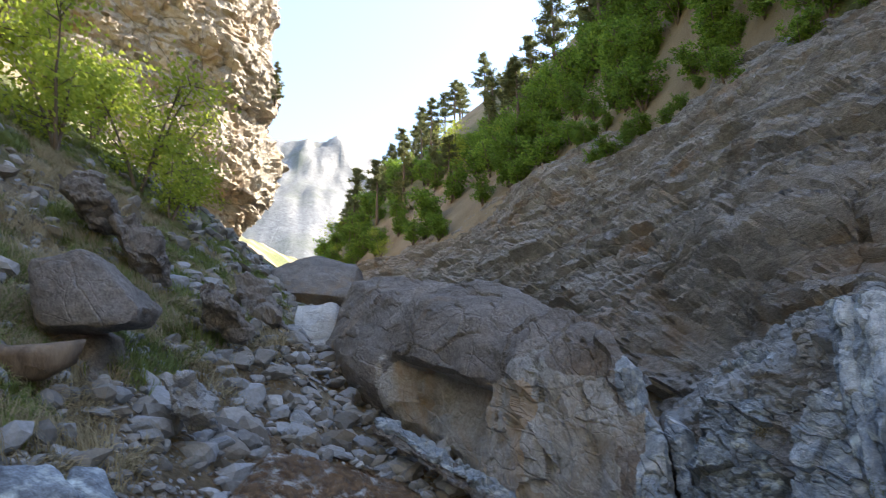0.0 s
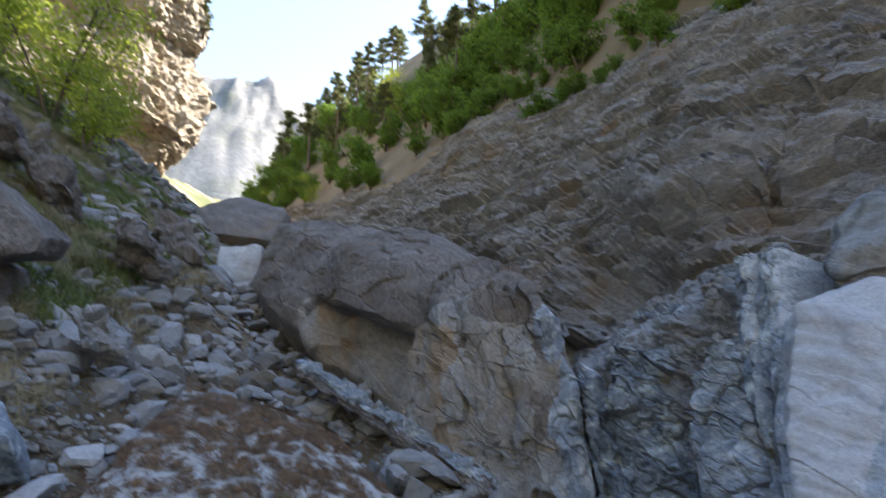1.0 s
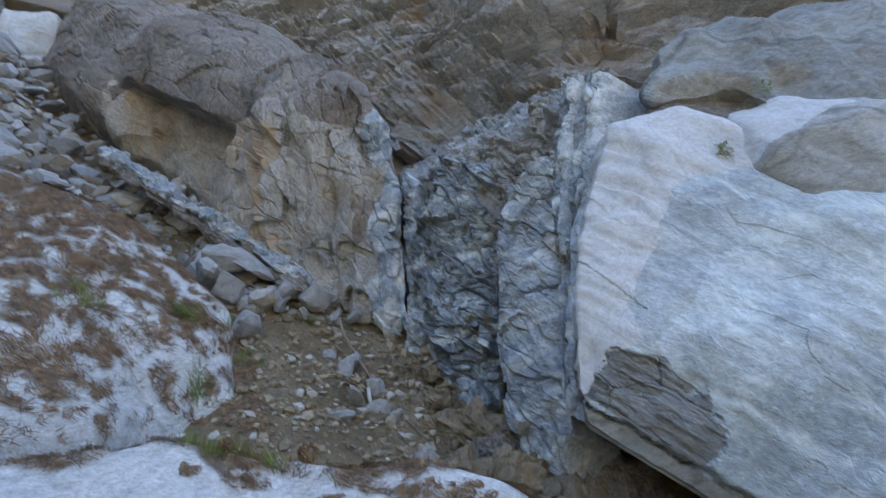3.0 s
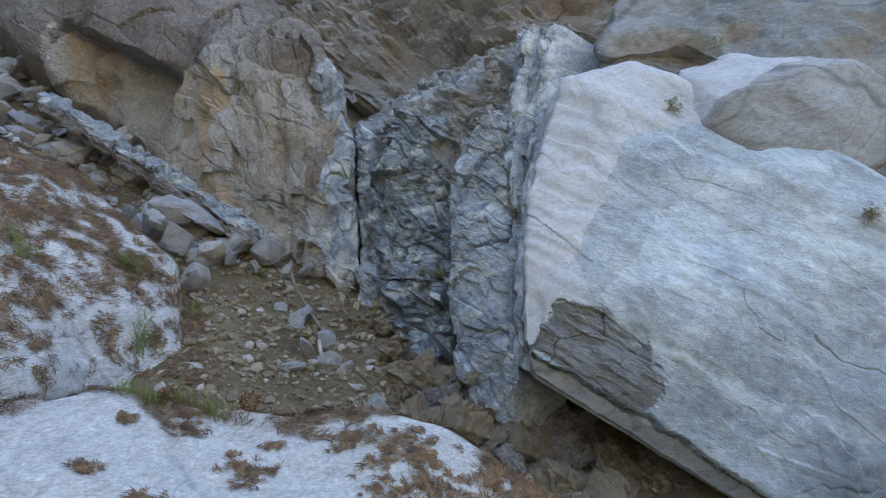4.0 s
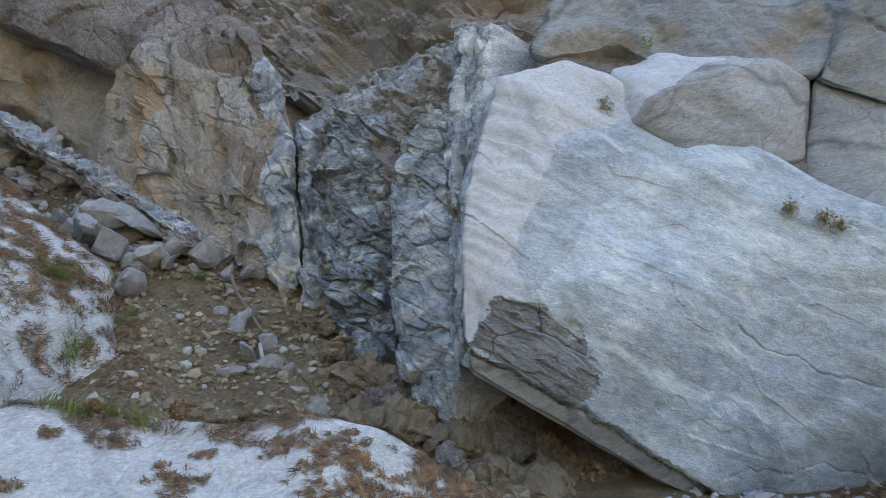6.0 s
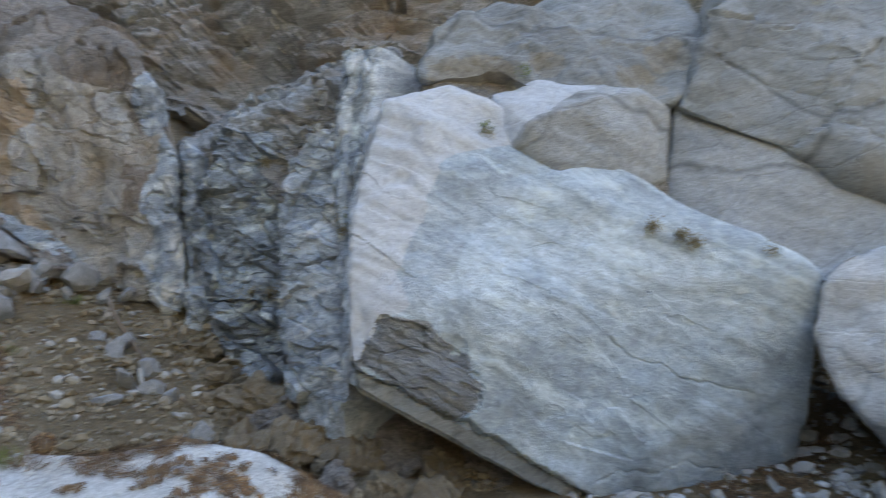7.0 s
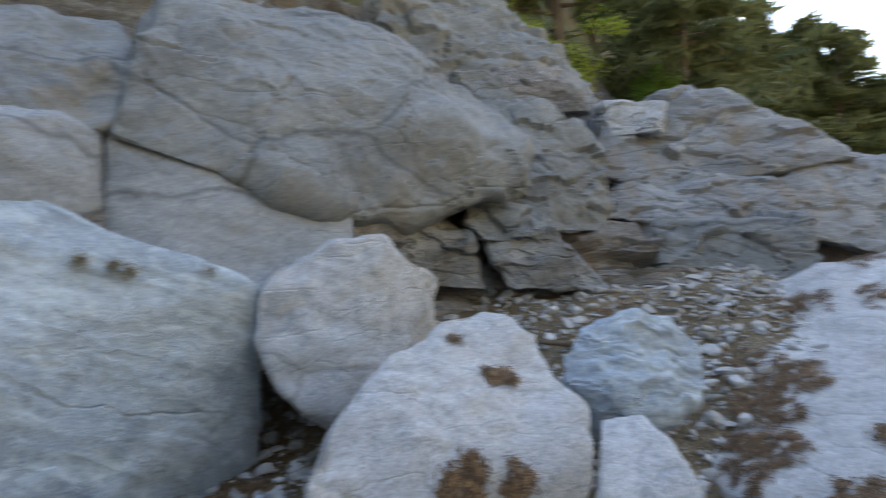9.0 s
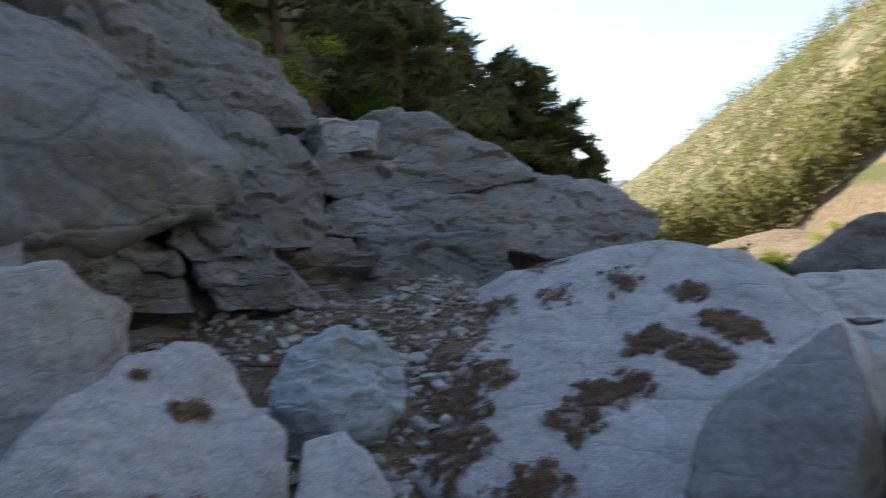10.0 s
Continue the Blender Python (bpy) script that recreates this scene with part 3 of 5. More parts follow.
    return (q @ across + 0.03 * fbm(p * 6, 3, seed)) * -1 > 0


# The top piece is coloured paler to paint in the light from above.
rock("jointed_block", [(3.15, 3.33, 2.23), (3.48, 3.26, 2.39), (3.99, 2.81, 2.36), (4.2, 2.69, 2.25), (4.04, 2.59, 1.76), (3.42, 2.52, 1.65), (3.2, 2.66, 1.67), (2.99, 3.01, 1.86), (3.0, 2.9, 1.86), (3.05, 2.86, 2.01), (3.47, 2.71, 2.22), (3.82, 2.69, 2.3), (3.9, 3.4, 2.3), (4.3, 3.0, 2.1), (4.2, 3.2, 1.5)],
     BLOCK, "grey limestone block wedged between joints of the rock face", 6, 70, 0.03, 0.6, 0.005, (0, 20, -30), seed=14, category="rock block", group="jointed blocks above the marble face", pieces=(("top", WHITE, "bevelled top of the block, light from above painted as paler stone", block_top),))
rock("jointed_block", [(4.25, 2.7, 2.26), (4.09, 2.59, 1.76), (3.96, 2.49, 1.52), (5.07, 1.36, 1.74), (4.9, 1.3, 1.3), (4.3, 1.6, 1.2), (4.03, 2.02, 1.35), (5.4, 1.9, 1.7), (4.6, 3.0, 2.2), (5.2, 2.2, 1.2), (4.6, 2.8, 1.2)],
     BLOCK, "smooth grey limestone block under a diagonal joint", 6, 60, 0.025, 0.8, 0.006, (0, 20, -30), seed=15, category="rock block", group="jointed blocks above the marble face", grow=1.035)
SCOOPS = (((3.18, 3.38, 2.40), 0.27, 0.15), ((2.92, 3.52, 2.36), 0.2, 0.11), ((4.08, 2.86, 2.42), 0.22, 0.10), ((3.6, 3.28, 2.48), 0.16, 0.05), ((4.3, 2.8, 2.7), 0.22, 0.07))


def scooped(w):
    off = 0.03
    for at, r, deep in SCOOPS:
        off = off - deep * np.exp(-((np.linalg.norm(w - at, axis=1) / r) ** 2) * 1.6)
    return off


rock("smooth_ledge", [(2.8, 3.6, 2.3), (3.47, 3.36, 2.44), (3.8, 3.0, 2.42), (4.12, 2.7, 2.27), (3.1, 3.9, 2.75), (3.6, 3.75, 2.95), (4.3, 3.1, 2.75), (4.6, 2.7, 2.6), (4.6, 4.4, 3.3), (5.2, 3.4, 3.3), (4.4, 5, 2.3), (5.2, 3.6, 2.2)],
     SMOOTH, "water-smoothed grey limestone ledge with scooped hollows", 7, 24, 0.085, 0.6, 0.003, (0, 20, -30), seed=16, category="rock ledge", grow=1.05, shape=scooped,
     pieces=tuple(("hollow", SCOOP, "brown scooped hollow", lambda p, seed, s=s: np.linalg.norm(p - s[0], axis=1) + 0.06 * fbm(p * 5, 3, seed) < 0.8 * s[1]) for s in SCOOPS))
def bedded(w, seed, steps=1.0, dip=(15, 12, 0)):
    """Thin broken beds: ledges with dropped faces, tilted facets and open joints."""
    t = w @ spin(*dip) + 0.035 * fbm(w * 3.5, 3, seed)[:, None]
    ident, facet, joint = cells(t * (3.6, 3.6, 6.5), seed + 1)
    off = 0.11 * (ident - 0.5) + 0.16 * facet - 0.03 * np.clip(1 - joint / 0.07, 0, 1)
    ident, facet, joint = cells(t * (8, 8, 19), seed + 2)
    off = off + 0.042 * (ident - 0.5) + 0.060 * facet - 0.010 * np.clip(1 - joint / 0.08, 0, 1)
    ident, facet, joint = cells(t * (19, 19, 44), seed + 3)
    return steps * (off + 0.012 * (ident - 0.5) + 0.012 * facet) + 0.012 * fbm(w * 7, 3, seed + 4)


def loft(name, left, right, material, parent, seed, bulge=0.05, deep=0.45, steps=1.0, across=90, up=200, dip=(15, 12, 0), label=""):
    """A standing rib of rock between a left and a right edge, both from top to foot; its front bulges and its sides and top run back into the wall."""
    u, q = np.linspace(-0.3, 1.3, across), np.linspace(-0.12, 1, up)
    inside, down = np.clip(u, 0, 1), np.clip(q, 0, 1)
    lo, hi = (np.stack([np.interp(down, np.linspace(0, 1, len(e)), [p[k] for p in e]) for k in range(3)], 1) for e in (left, right))
    for edge in (lo, hi):
        for _ in range(10):
            edge[1:-1] = (edge[:-2] + 2 * edge[1:-1] + edge[2:]) / 4
    v = lo[:, None] + (hi - lo)[:, None] * inside[None, :, None]
    fall = (lo[-1] - lo[0]) / np.linalg.norm(lo[-1] - lo[0])
    wide = (hi - lo).mean(0) / np.linalg.norm((hi - lo).mean(0))
    out = np.cross(wide, fall)
    out /= np.linalg.norm(out)
    out = out if out[1] < 0 else -out
    edge = np.maximum(np.abs(u - inside) / 0.3, 0)[None] + (np.abs(q - down) / 0.12)[:, None]
    round_ = bulge * (1 - (2 * inside[None] - 1) ** 4) * np.ones((up, 1))
    v = (v + out * (round_ - deep * edge)[..., None]).reshape(-1, 3)
    v = v + out * (bedded(v, seed, steps, dip) * (1 - 0.5 * np.clip(edge, 0, 1)).ravel())[:, None]
    i = (np.arange(up - 1)[:, None] * across + np.arange(across - 1)[None]).ravel()
    faces = np.stack([i, i + across, i + across + 1, i + 1], 1)
    base = np.array(parent.location) if parent else np.array((*v[:, :2].mean(0), v[:, 2].min()))
    ob = new(name, mesh_of(name, v - base, faces, material, True, 24))
    if parent:
        ob.parent = parent
        return tagged(ob, label)
    ob.location = base
    return ob


def rock_column(label, base, pieces, seed):
    foot = new("strata_column")
    foot.location = base
    tagged(foot, label, "rock column", "layered columns of the gully")
    for k, (left, right, stone, bulge, steps) in enumerate(pieces):
        loft("block", left, right, stone, foot, seed + 10 * k, bulge, steps=steps)


rock_column("dark blue column of thin fractured limestone beds in the gully", (1.95, 4.4, 0.3), [
    ([(2.03, 5.15, 1.96), (1.87, 5.12, 1.65), (1.78, 5.03, 1.35), (1.76, 4.86, 1.06), (1.8, 4.7, 0.87), (1.84, 4.55, 0.73)], [(2.37, 4.79, 1.93), (2.32, 4.68, 1.68), (2.26, 4.51, 1.36), (2.2, 4.34, 1.04), (2.15, 4.16, 0.75)], STRATA, 0.06, 1.0),
    ([(1.79, 4.64, 0.74), (1.78, 4.52, 0.55), (1.85, 4.3, 0.40), (1.94, 4.06, 0.2)], [(2.15, 4.24, 0.80), (2.11, 4.1, 0.62), (2.07, 3.99, 0.42), (2.06, 3.88, 0.2)], STRATA, 0.02, 1.2),
    ([(1.8, 5.47, 1.9), (1.77, 5.29, 1.56), (1.76, 5.13, 1.26), (1.74, 4.97, 0.96), (1.71, 4.81, 0.69), (1.7, 4.7, 0.4)], [(1.89, 5.24, 1.77), (1.83, 5.13, 1.48), (1.81, 4.97, 1.18), (1.82, 4.8, 0.94), (1.81, 4.63, 0.71), (1.85, 4.5, 0.4)], VEINED, 0.02, 0.6)], 170)
rock_column("blue-grey column with a pale ledge beside the marble face", (2.1, 3.6, 0.3), [
    ([(2.38, 4.24, 1.98), (2.24, 4.28, 1.75), (2.15, 4.25, 1.51), (2.11, 4.15, 1.34)], [(2.46, 4.13, 2.0), (2.4, 4.0, 1.72), (2.36, 3.84, 1.46), (2.34, 3.76, 1.3)], VEINED, 0.02, 0.7),
    ([(2.12, 4.2, 1.42), (2.08, 4.1, 1.25), (2.05, 4.0, 1.03), (2.01, 3.88, 0.8), (1.97, 3.7, 0.54)], [(2.34, 3.82, 1.40), (2.32, 3.66, 1.2), (2.25, 3.5, 0.93), (2.17, 3.36, 0.69), (2.11, 3.25, 0.52)], VEINED, 0.07, 0.45),
    ([(1.97, 3.68, 0.56), (1.94, 3.53, 0.39), (1.95, 3.36, 0.2)], [(2.11, 3.2, 0.54), (2.07, 3.1, 0.41), (2.03, 3.05, 0.2)], VEINED, 0.03, 0.6)], 200)
rock_column("upright pale ribs of limestone above the columns", (2.4, 4.9, 1.6), [
    ([(2.37, 5.45, 2.3), (2.28, 5.58, 2.16), (2.19, 5.71, 2.02), (2.1, 5.6, 1.85)], [(2.48, 5.14, 2.35), (2.4, 5.13, 2.11), (2.36, 4.95, 1.82), (2.34, 4.9, 1.75)], VEINED, 0.05, 0.7),
    ([(2.49, 5.12, 2.35), (2.41, 5.12, 2.11), (2.36, 4.88, 1.8)], [(2.53, 4.85, 2.27), (2.46, 4.8, 2.05), (2.4, 4.61, 1.78)], VEINED, 0.04, 0.7),
    ([(2.57, 4.7, 2.31), (2.5, 4.77, 2.13), (2.41, 4.61, 1.8)], [(2.64, 4.62, 2.49), (2.57, 4.46, 2.2), (2.49, 4.43, 1.94)], RIB, 0.03, 0.7)], 230)
slab("rock_outcrop", [(1.7, 5.6, 1.75), (2.1, 5.75, 2.05), (2.5, 5.3, 2.3), (2.75, 4.6, 2.5), (2.85, 4.2, 2.5), (2.5, 4.1, 1.6), (2.25, 4.2, 0.6), (1.85, 4.9, 0.5), (1.75, 5.3, 1.2)], (0.9, 1.1, 0.5), BEDS, "dark bedded rock at the head of the gully", level=7, hard=30, rough=0.06, size=0.5, layers=0.03, dip=(10, 20, 0), blocks=0.06, block_size=0.25, seed=245, category="rock face", grow=0.97,
     pieces=(("bed", WALL, "brown weathered bed", lambda p, seed: fbm(p * (0.8, 0.8, 3.0), 3, seed) > 0.15),))
def slab_lie(w):
    """Along the face, along it with the lean of its ribs, and the height of the brow's edge there."""
    s = 0.62 * w[:, 0] - 0.785 * w[:, 1]
    return s, s + 0.2 * (w[:, 2] - 1.5), np.interp(s, [-8.0, -6.22, -5.83, -5.25, -4.8, -4.4], [2.85, 2.62, 2.55, 2.38, 2.24, 2.2])


def slab_relief(w):
    """Overhanging brow, hollow below it, and upright ribs towards the gully."""
    bend = 0.06 * fbm(w * 2.2, 3, 191)
    s, r, brow = slab_lie(w)
    s, r, below = s + bend, r + bend, brow + 0.5 * bend - w[:, 2]
    left = np.clip((-4.55 - s) / 0.3, 0, 1)
    off = 0.10 * left * np.clip(-below / 0.05, 0, 1) * np.clip((s + 6.6) / 0.3, 0, 1)
    hollow = np.clip(below / 0.04, 0, 1) * np.clip(1.25 - below / 0.9, 0, 1)
    off = off - 0.34 * hollow * left * np.clip((s + 6.35) / 0.25, 0, 1)
    off = off + 0.16 * np.exp(-(((s + 5.92) / 0.17) ** 4) - ((w[:, 2] - 2.38) / 0.17) ** 4)
    off = off + np.interp(r, [-4.5, -4.3, -3.97, -3.84, -3.6, -3.46, -3.26, -3.12, -3.0, -2.88, -2.8], [0, -0.02, 0.05, -0.03, 0.05, -0.04, 0.06, -0.03, 0.05, -0.04, -0.04])
    b = np.stack([r * 3.3, w[:, 2] * 2.3 + r * 1.6, np.zeros(len(r))], 1) + 0.22 * fbm(w * 2.5, 4, 192)[:, None]
    ident, facet, joint = cells(b, 193)
    side = np.clip((s + 4.6) / 0.4, 0, 1)
    off = off + side * (0.07 * (ident - 0.5) + 0.15 * facet)
    ident, facet, joint = cells(b * (2.3, 1.7, 1) + 5, 194)
    return off + (0.3 + 0.7 * side) * (0.018 * (ident - 0.5) + 0.035 * facet)


def in_hollow(p, seed):
    s, r, brow = slab_lie(p)
    n = fbm(p * 3, 4, seed)
    return (p[:, 2] < brow + 0.06 * n) & (s + 0.2 * n > -6.5) & (r + 0.15 * n < -3.9)


def on_ribs(p, seed):
    s, r, brow = slab_lie(p)
    n = fbm(p * 2.5, 4, seed + 1)
    return (r + 0.2 * n > -4.05) & (r + 0.1 * n <= -3.17) & (p[:, 2] < 2.25 + 0.4 * n)


def on_edge(p, seed):
    s, r, brow = slab_lie(p)
    return r + 0.1 * fbm(p * 2.5, 4, seed + 2) > -3.17


tilted = rock("standing_slab", [(-1.8, 10.1, 3.2), (-1.59, 9.8, 2.78), (-1.34, 10.08, 4.2), (-0.62, 9.65, 4.13), (0.43, 8.72, 3.76), (0.85, 7.76, 3.35), (1.12, 6.98, 2.96), (1.45, 5.95, 2.53), (1.53, 5.46, 2.13), (-0.96, 8.72, 2.25), (-0.33, 7.59, 1.8), (0.29, 6.49, 1.47), (1.01, 5.75, 1.09), (1.47, 5.11, 0.68), (1.66, 4.83, 0.56), (1.79, 4.87, 0.76), (1.79, 5.01, 1.05), (1.73, 5.29, 1.69), (2.0, 6.5, 1.6), (1.6, 8.5, 3.2), (0.2, 10.2, 4.0), (1.9, 6.5, 0.2), (0, 10, 1.5), (0.91, 5.66, 2.33), (1.41, 5.58, 2.55), (1.67, 5.34, 2.0), (1.79, 4.86, 1.06), (1.75, 4.72, 0.66), (1.47, 4.95, 0.62), (0.6, 5.78, 1.15), (0.32, 6.26, 1.39), (-1.35, 8.9, 2.9), (0.2, 7.0, 3.0), (0.85, 6.1, 2.6)],
     BROWN, "huge tilted slab of brown and grey limestone with ochre hollows", 8, 50, 0.07, 0.9, 0.008, (0, 60, 30), 0.035, 0.6, seed=19, category="boulder", shape=slab_relief,
     pieces=(("hollow", HOLLOW, "pale ochre-stained hollow face", in_hollow), ("rib", RIB, "grey ribs with ochre stains", on_ribs), ("edge", VEINED, "blue-grey veined edge", on_edge)))

RIB_EDGES = [[(2.57, 4.32, 2.55), (2.46, 4.14, 2.0), (2.35, 3.86, 1.46), (2.25, 3.6, 1.02), (2.12, 3.31, 0.5)], [(2.60, 4.23, 2.55), (2.47, 4.05, 1.99), (2.36, 3.79, 1.47), (2.25, 3.54, 1.03), (2.12, 3.25, 0.5)], [(2.63, 4.14, 2.55), (2.49, 3.96, 1.99), (2.36, 3.72, 1.47), (2.24, 3.49, 1.03), (2.11, 3.2, 0.5)],
    [(2.65, 4.05, 2.55), (2.51, 3.87, 1.98), (2.36, 3.66, 1.47), (2.23, 3.44, 1.04), (2.1, 3.15, 0.5)], [(2.68, 3.96, 2.55), (2.52, 3.77, 1.98), (2.36, 3.57, 1.47), (2.23, 3.34, 1.05), (2.09, 3.02, 0.5)]]
ribbed = new("ribbed_rock")
ribbed.location = (2.2, 3.3, 0.5)
tagged(ribbed, "upright thin ribs of layered blue-grey limestone beside the marble face", "rock rib")
for k, tone in enumerate((STRATA, VEINED, STRATA, VEINED)):
    loft("rib", RIB_EDGES[k], RIB_EDGES[k + 1], tone, ribbed, 260 + 10 * k, (0.01, 0.035, 0.0, 0.03)[k], 0.4, 0.35, 40, 260, (70, 0, 30))

# ---- boulders near the camera ----
rock("needle_strewn_boulder", [(-0.7, 2.5, 0.58), (-0.02, 2.48, 0.66), (0.46, 2.48, 0.64), (0.99, 2.24, 0.6), (1.36, 1.98, 0.53), (1.59, 1.71, 0.44), (-0.3, 1.6, 0.48), (0.59, 1.42, 0.42), (1.21, 1.3, 0.34), (0.0, 1.2, -0.3), (1.5, 1.0, -0.3), (1.9, 1.7, -0.3), (0.8, 2.8, -0.2), (-0.8, 2.7, -0.1)],
     PALE, "pale limestone boulder strewn with brown pine needles", 7, 24, 0.05, 0.7, 0.006, seed=20)
rock("needle_strewn_slab", [(0.51, 4.46, 0.8), (0.51, 3.94, 0.29), (-0.13, 3.3, 0.35), (-0.56, 2.9, 0.5), (-0.32, 5.07, 1.17), (-1.24, 5.16, 1.68), (-1.47, 3.79, 0.96), (-0.21, 5.14, 1.4), (0.4, 4.5, -0.2), (0.3, 3.9, -0.3), (-0.6, 2.9, 0), (-1.4, 5.2, 0.6)],
     PALE, "sloping white limestone slab under pine litter", 6, 26, 0.05, 0.7, 0.006, seed=21, category="rock slab")
rock("river_boulder", [(4.52, 0.95, 1.53), (4.62, 0.86, 1.44), (4.42, 1.22, 1.44), (4.85, 0.72, 1.22), (4.92, 0.76, 1.13), (4.33, 0.84, 0.83), (3.96, 1.1, 0.61), (3.97, 1.36, 0.7), (4.04, 1.53, 0.94), (4.16, 1.58, 1.26), (4.31, 1.51, 1.39), (5, 1.4, 1.3), (5, 1.5, 0.5), (4.4, 1.2, 0.3), (4.8, 0.8, 0.4)],
     PALE, "rounded pale limestone boulder with a pointed top", 6, 26, 0.05, 0.5, seed=22, grow=1.12, group="white boulders of the gorge bed")
rock("river_boulder", [(4.0, 0.29, 1.17), (3.65, 0.44, 1.1), (4.03, 0.12, 1.09), (3.51, -0.04, 0.93), (3.52, -0.25, 0.84), (3.17, -0.30, 0.67), (3.02, -0.31, 0.5), (2.89, 0.62, 0.81), (2.75, 0.66, 0.78), (2.62, 0.64, 0.7), (2.5, 0.5, 0), (3, -0.3, 0), (4.2, 0.3, 0.3), (3.4, 0.9, 0.3)],
     PALE, "long white limestone boulder with a needle-filled hollow", 6, 18, 0.06, 0.5, seed=23, grow=1.04, group="white boulders of the gorge bed")
rock("river_boulder", [(3.79, -0.32, 0.66), (3.8, -0.54, 0.69), (3.45, -0.66, 0.57), (3.19, -0.74, 0.47), (3.12, -0.32, 0.51), (3, -0.3, 0), (3.1, -0.8, 0), (4, -0.6, 0.1), (3.9, -0.3, 0.1)],
     PALE, "angular grey-white limestone boulder", 6, 24, 0.03, 0.5, seed=24, group="white boulders of the gorge bed")
rock("river_boulder", [(4.46, -0.38, 1.0), (4.57, -0.58, 1.04), (4.74, -0.86, 0.9), (4.59, -0.94, 0.68), (4.37, -0.81, 0.57), (4.19, -0.52, 0.58), (4.3, -0.16, 0.67), (4.43, -0.16, 0.81), (4.9, -0.4, 0.9), (4.9, -0.4, 0.3), (4.4, -0.5, 0.3)],
     BLUE, "rounded blue-grey boulder with white bands", 6, 9, 0.05, 0.4, 0.015, seed=25, grow=1.22, group="white boulders of the gorge bed")
rock("needle_strewn_boulder", [(6.96, -1.62, 0.91), (7.11, -1.94, 1.08), (7.07, -2.53, 1.3), (6.33, -3.56, 1.46), (5.53, -3.91, 1.28), (4.42, -3.69, 1.0), (3.69, -3.23, 0.68), (3.04, -2.59, 0.35), (3.48, -2.0, 0.27), (4.32, -0.95, 0.15), (5.0, -1.0, 0.31), (3.5, -2, -0.3), (4.5, -1, -0.3), (7.2, -2, 0), (6.5, -4, 0), (4, -4, 0)],
     PALE, "broad white limestone boulder with dark patches of pine needles", 7, 20, 0.06, 0.9, 0.006, seed=26, grow=1.06)
rock("grey_block", [(3.55, -2.22, 0.66), (3.45, -2.69, 0.88), (3.75, -3.18, 1.04), (3.2, -2.85, 0.78), (2.83, -2.45, 0.46), (3.1, -1.87, 0.43), (3.3, -1.9, -0.2), (2.8, -2.4, -0.3), (3.5, -3.3, -0.2), (4, -2.6, 0)],
     SMOOTH, "smooth grey limestone block against the white boulder", 6, 20, 0.03, 0.6, seed=27)
slab("bank_boulder", [(-3.22, 4.98, 3.1), (-2.83, 5.12, 3.18), (-2.26, 5.08, 2.72), (-2.32, 5.03, 2.53), (-3.04, 5.05, 2.52), (-3.22, 5.1, 2.9)], (-0.15, 0.8, 0.12), BROWN, "dark overhanging grey boulder on the grassy bank", level=6, hard=18, rough=0.05, size=0.5, seed=28)
slab("bank_boulder", [(-3.15, 5.3, 2.6), (-2.77, 5.4, 2.52), (-2.66, 5.3, 2.1), (-2.98, 5.2, 2.1)], (0, 0.6, 0.1), BROWN, "dark boulder under the overhanging one", level=5, hard=16, rough=0.06, size=0.5, seed=29)
slab("bank_boulder", [(-2.2, 3.45, 1.56), (-2.02, 3.65, 1.56), (-1.8, 3.56, 1.43), (-2.02, 3.3, 1.3)], (-0.1, 0.35, -0.3), STRATA, "blue-grey boulder at the edge of the scree", level=5, hard=18, rough=0.04, size=0.4, seed=33)
slab("bank_boulder", [(-1.99, 3.81, 1.55), (-1.85, 3.93, 1.54), (-1.7, 3.71, 1.35), (-1.87, 3.62, 1.35)], (0, 0.3, -0.25), STRATA, "small blue-grey boulder at the edge of the scree", level=5, hard=18, rough=0.04, size=0.4, seed=34)

# ---- jointed blocks of the wall downstream ----
IN = (1.6, 0.3, 0.15)
WALLROCK = dict(level=6, hard=32, rough=0.05, size=0.7, layers=0.006, dip=(0, 10, 20), blocks=0.07, block_size=0.5, grow=1.08, category="rock block", group="jointed blocks of the gorge wall")
slab("wall_block", [(7.29, 1.2, 2.85), (7.63, 0.17, 2.95), (7.72, -0.3, 2.5), (7.39, -0.4, 1.6), (6.86, 0.15, 1.62), (6.83, 0.9, 2.0), (6.96, 1.2, 2.26)], IN, SMOOTH, "large grey limestone block split by joints", seed=41, **WALLROCK)
slab("wall_block", [(6.62, 0.76, 2.0), (6.76, 0.12, 1.67), (6.56, 0.0, 1.56), (6.28, 0.6, 1.53), (6.35, 0.78, 1.68)], IN, SMOOTH, "pale wedge-shaped limestone block", seed=42, **WALLROCK)
slab("wall_block", [(6.4, 0.63, 1.54), (6.58, 0.0, 1.54), (6.78, -0.4, 1.05), (6.33, 0.41, 1.1)], IN, BEDS, "low grey limestone block at the foot of the wall", seed=43, **WALLROCK)
slab("wall_block", [(5.71, 1.3, 1.68), (6.17, 0.74, 1.55), (6.28, 0.66, 1.1), (5.83, 1.23, 1.15)], IN, BEDS, "broken grey limestone block at the foot of the wall", seed=44, **WALLROCK)
slab("wall_block", [(5.15, 1.5, 1.8), (5.62, 1.2, 1.7), (5.72, 1.2, 1.2), (5.28, 1.35, 1.2)], IN, WALL, "small weathered block behind the boulders", seed=45, **WALLROCK)
slab("wall_block", [(8.74, -0.45, 3.1), (8.72, -1.13, 3.06), (8.47, -1.03, 2.7), (8.5, -0.5, 2.7)], IN, PALE, "pale squared limestone block on the ledge", seed=46, **WALLROCK)
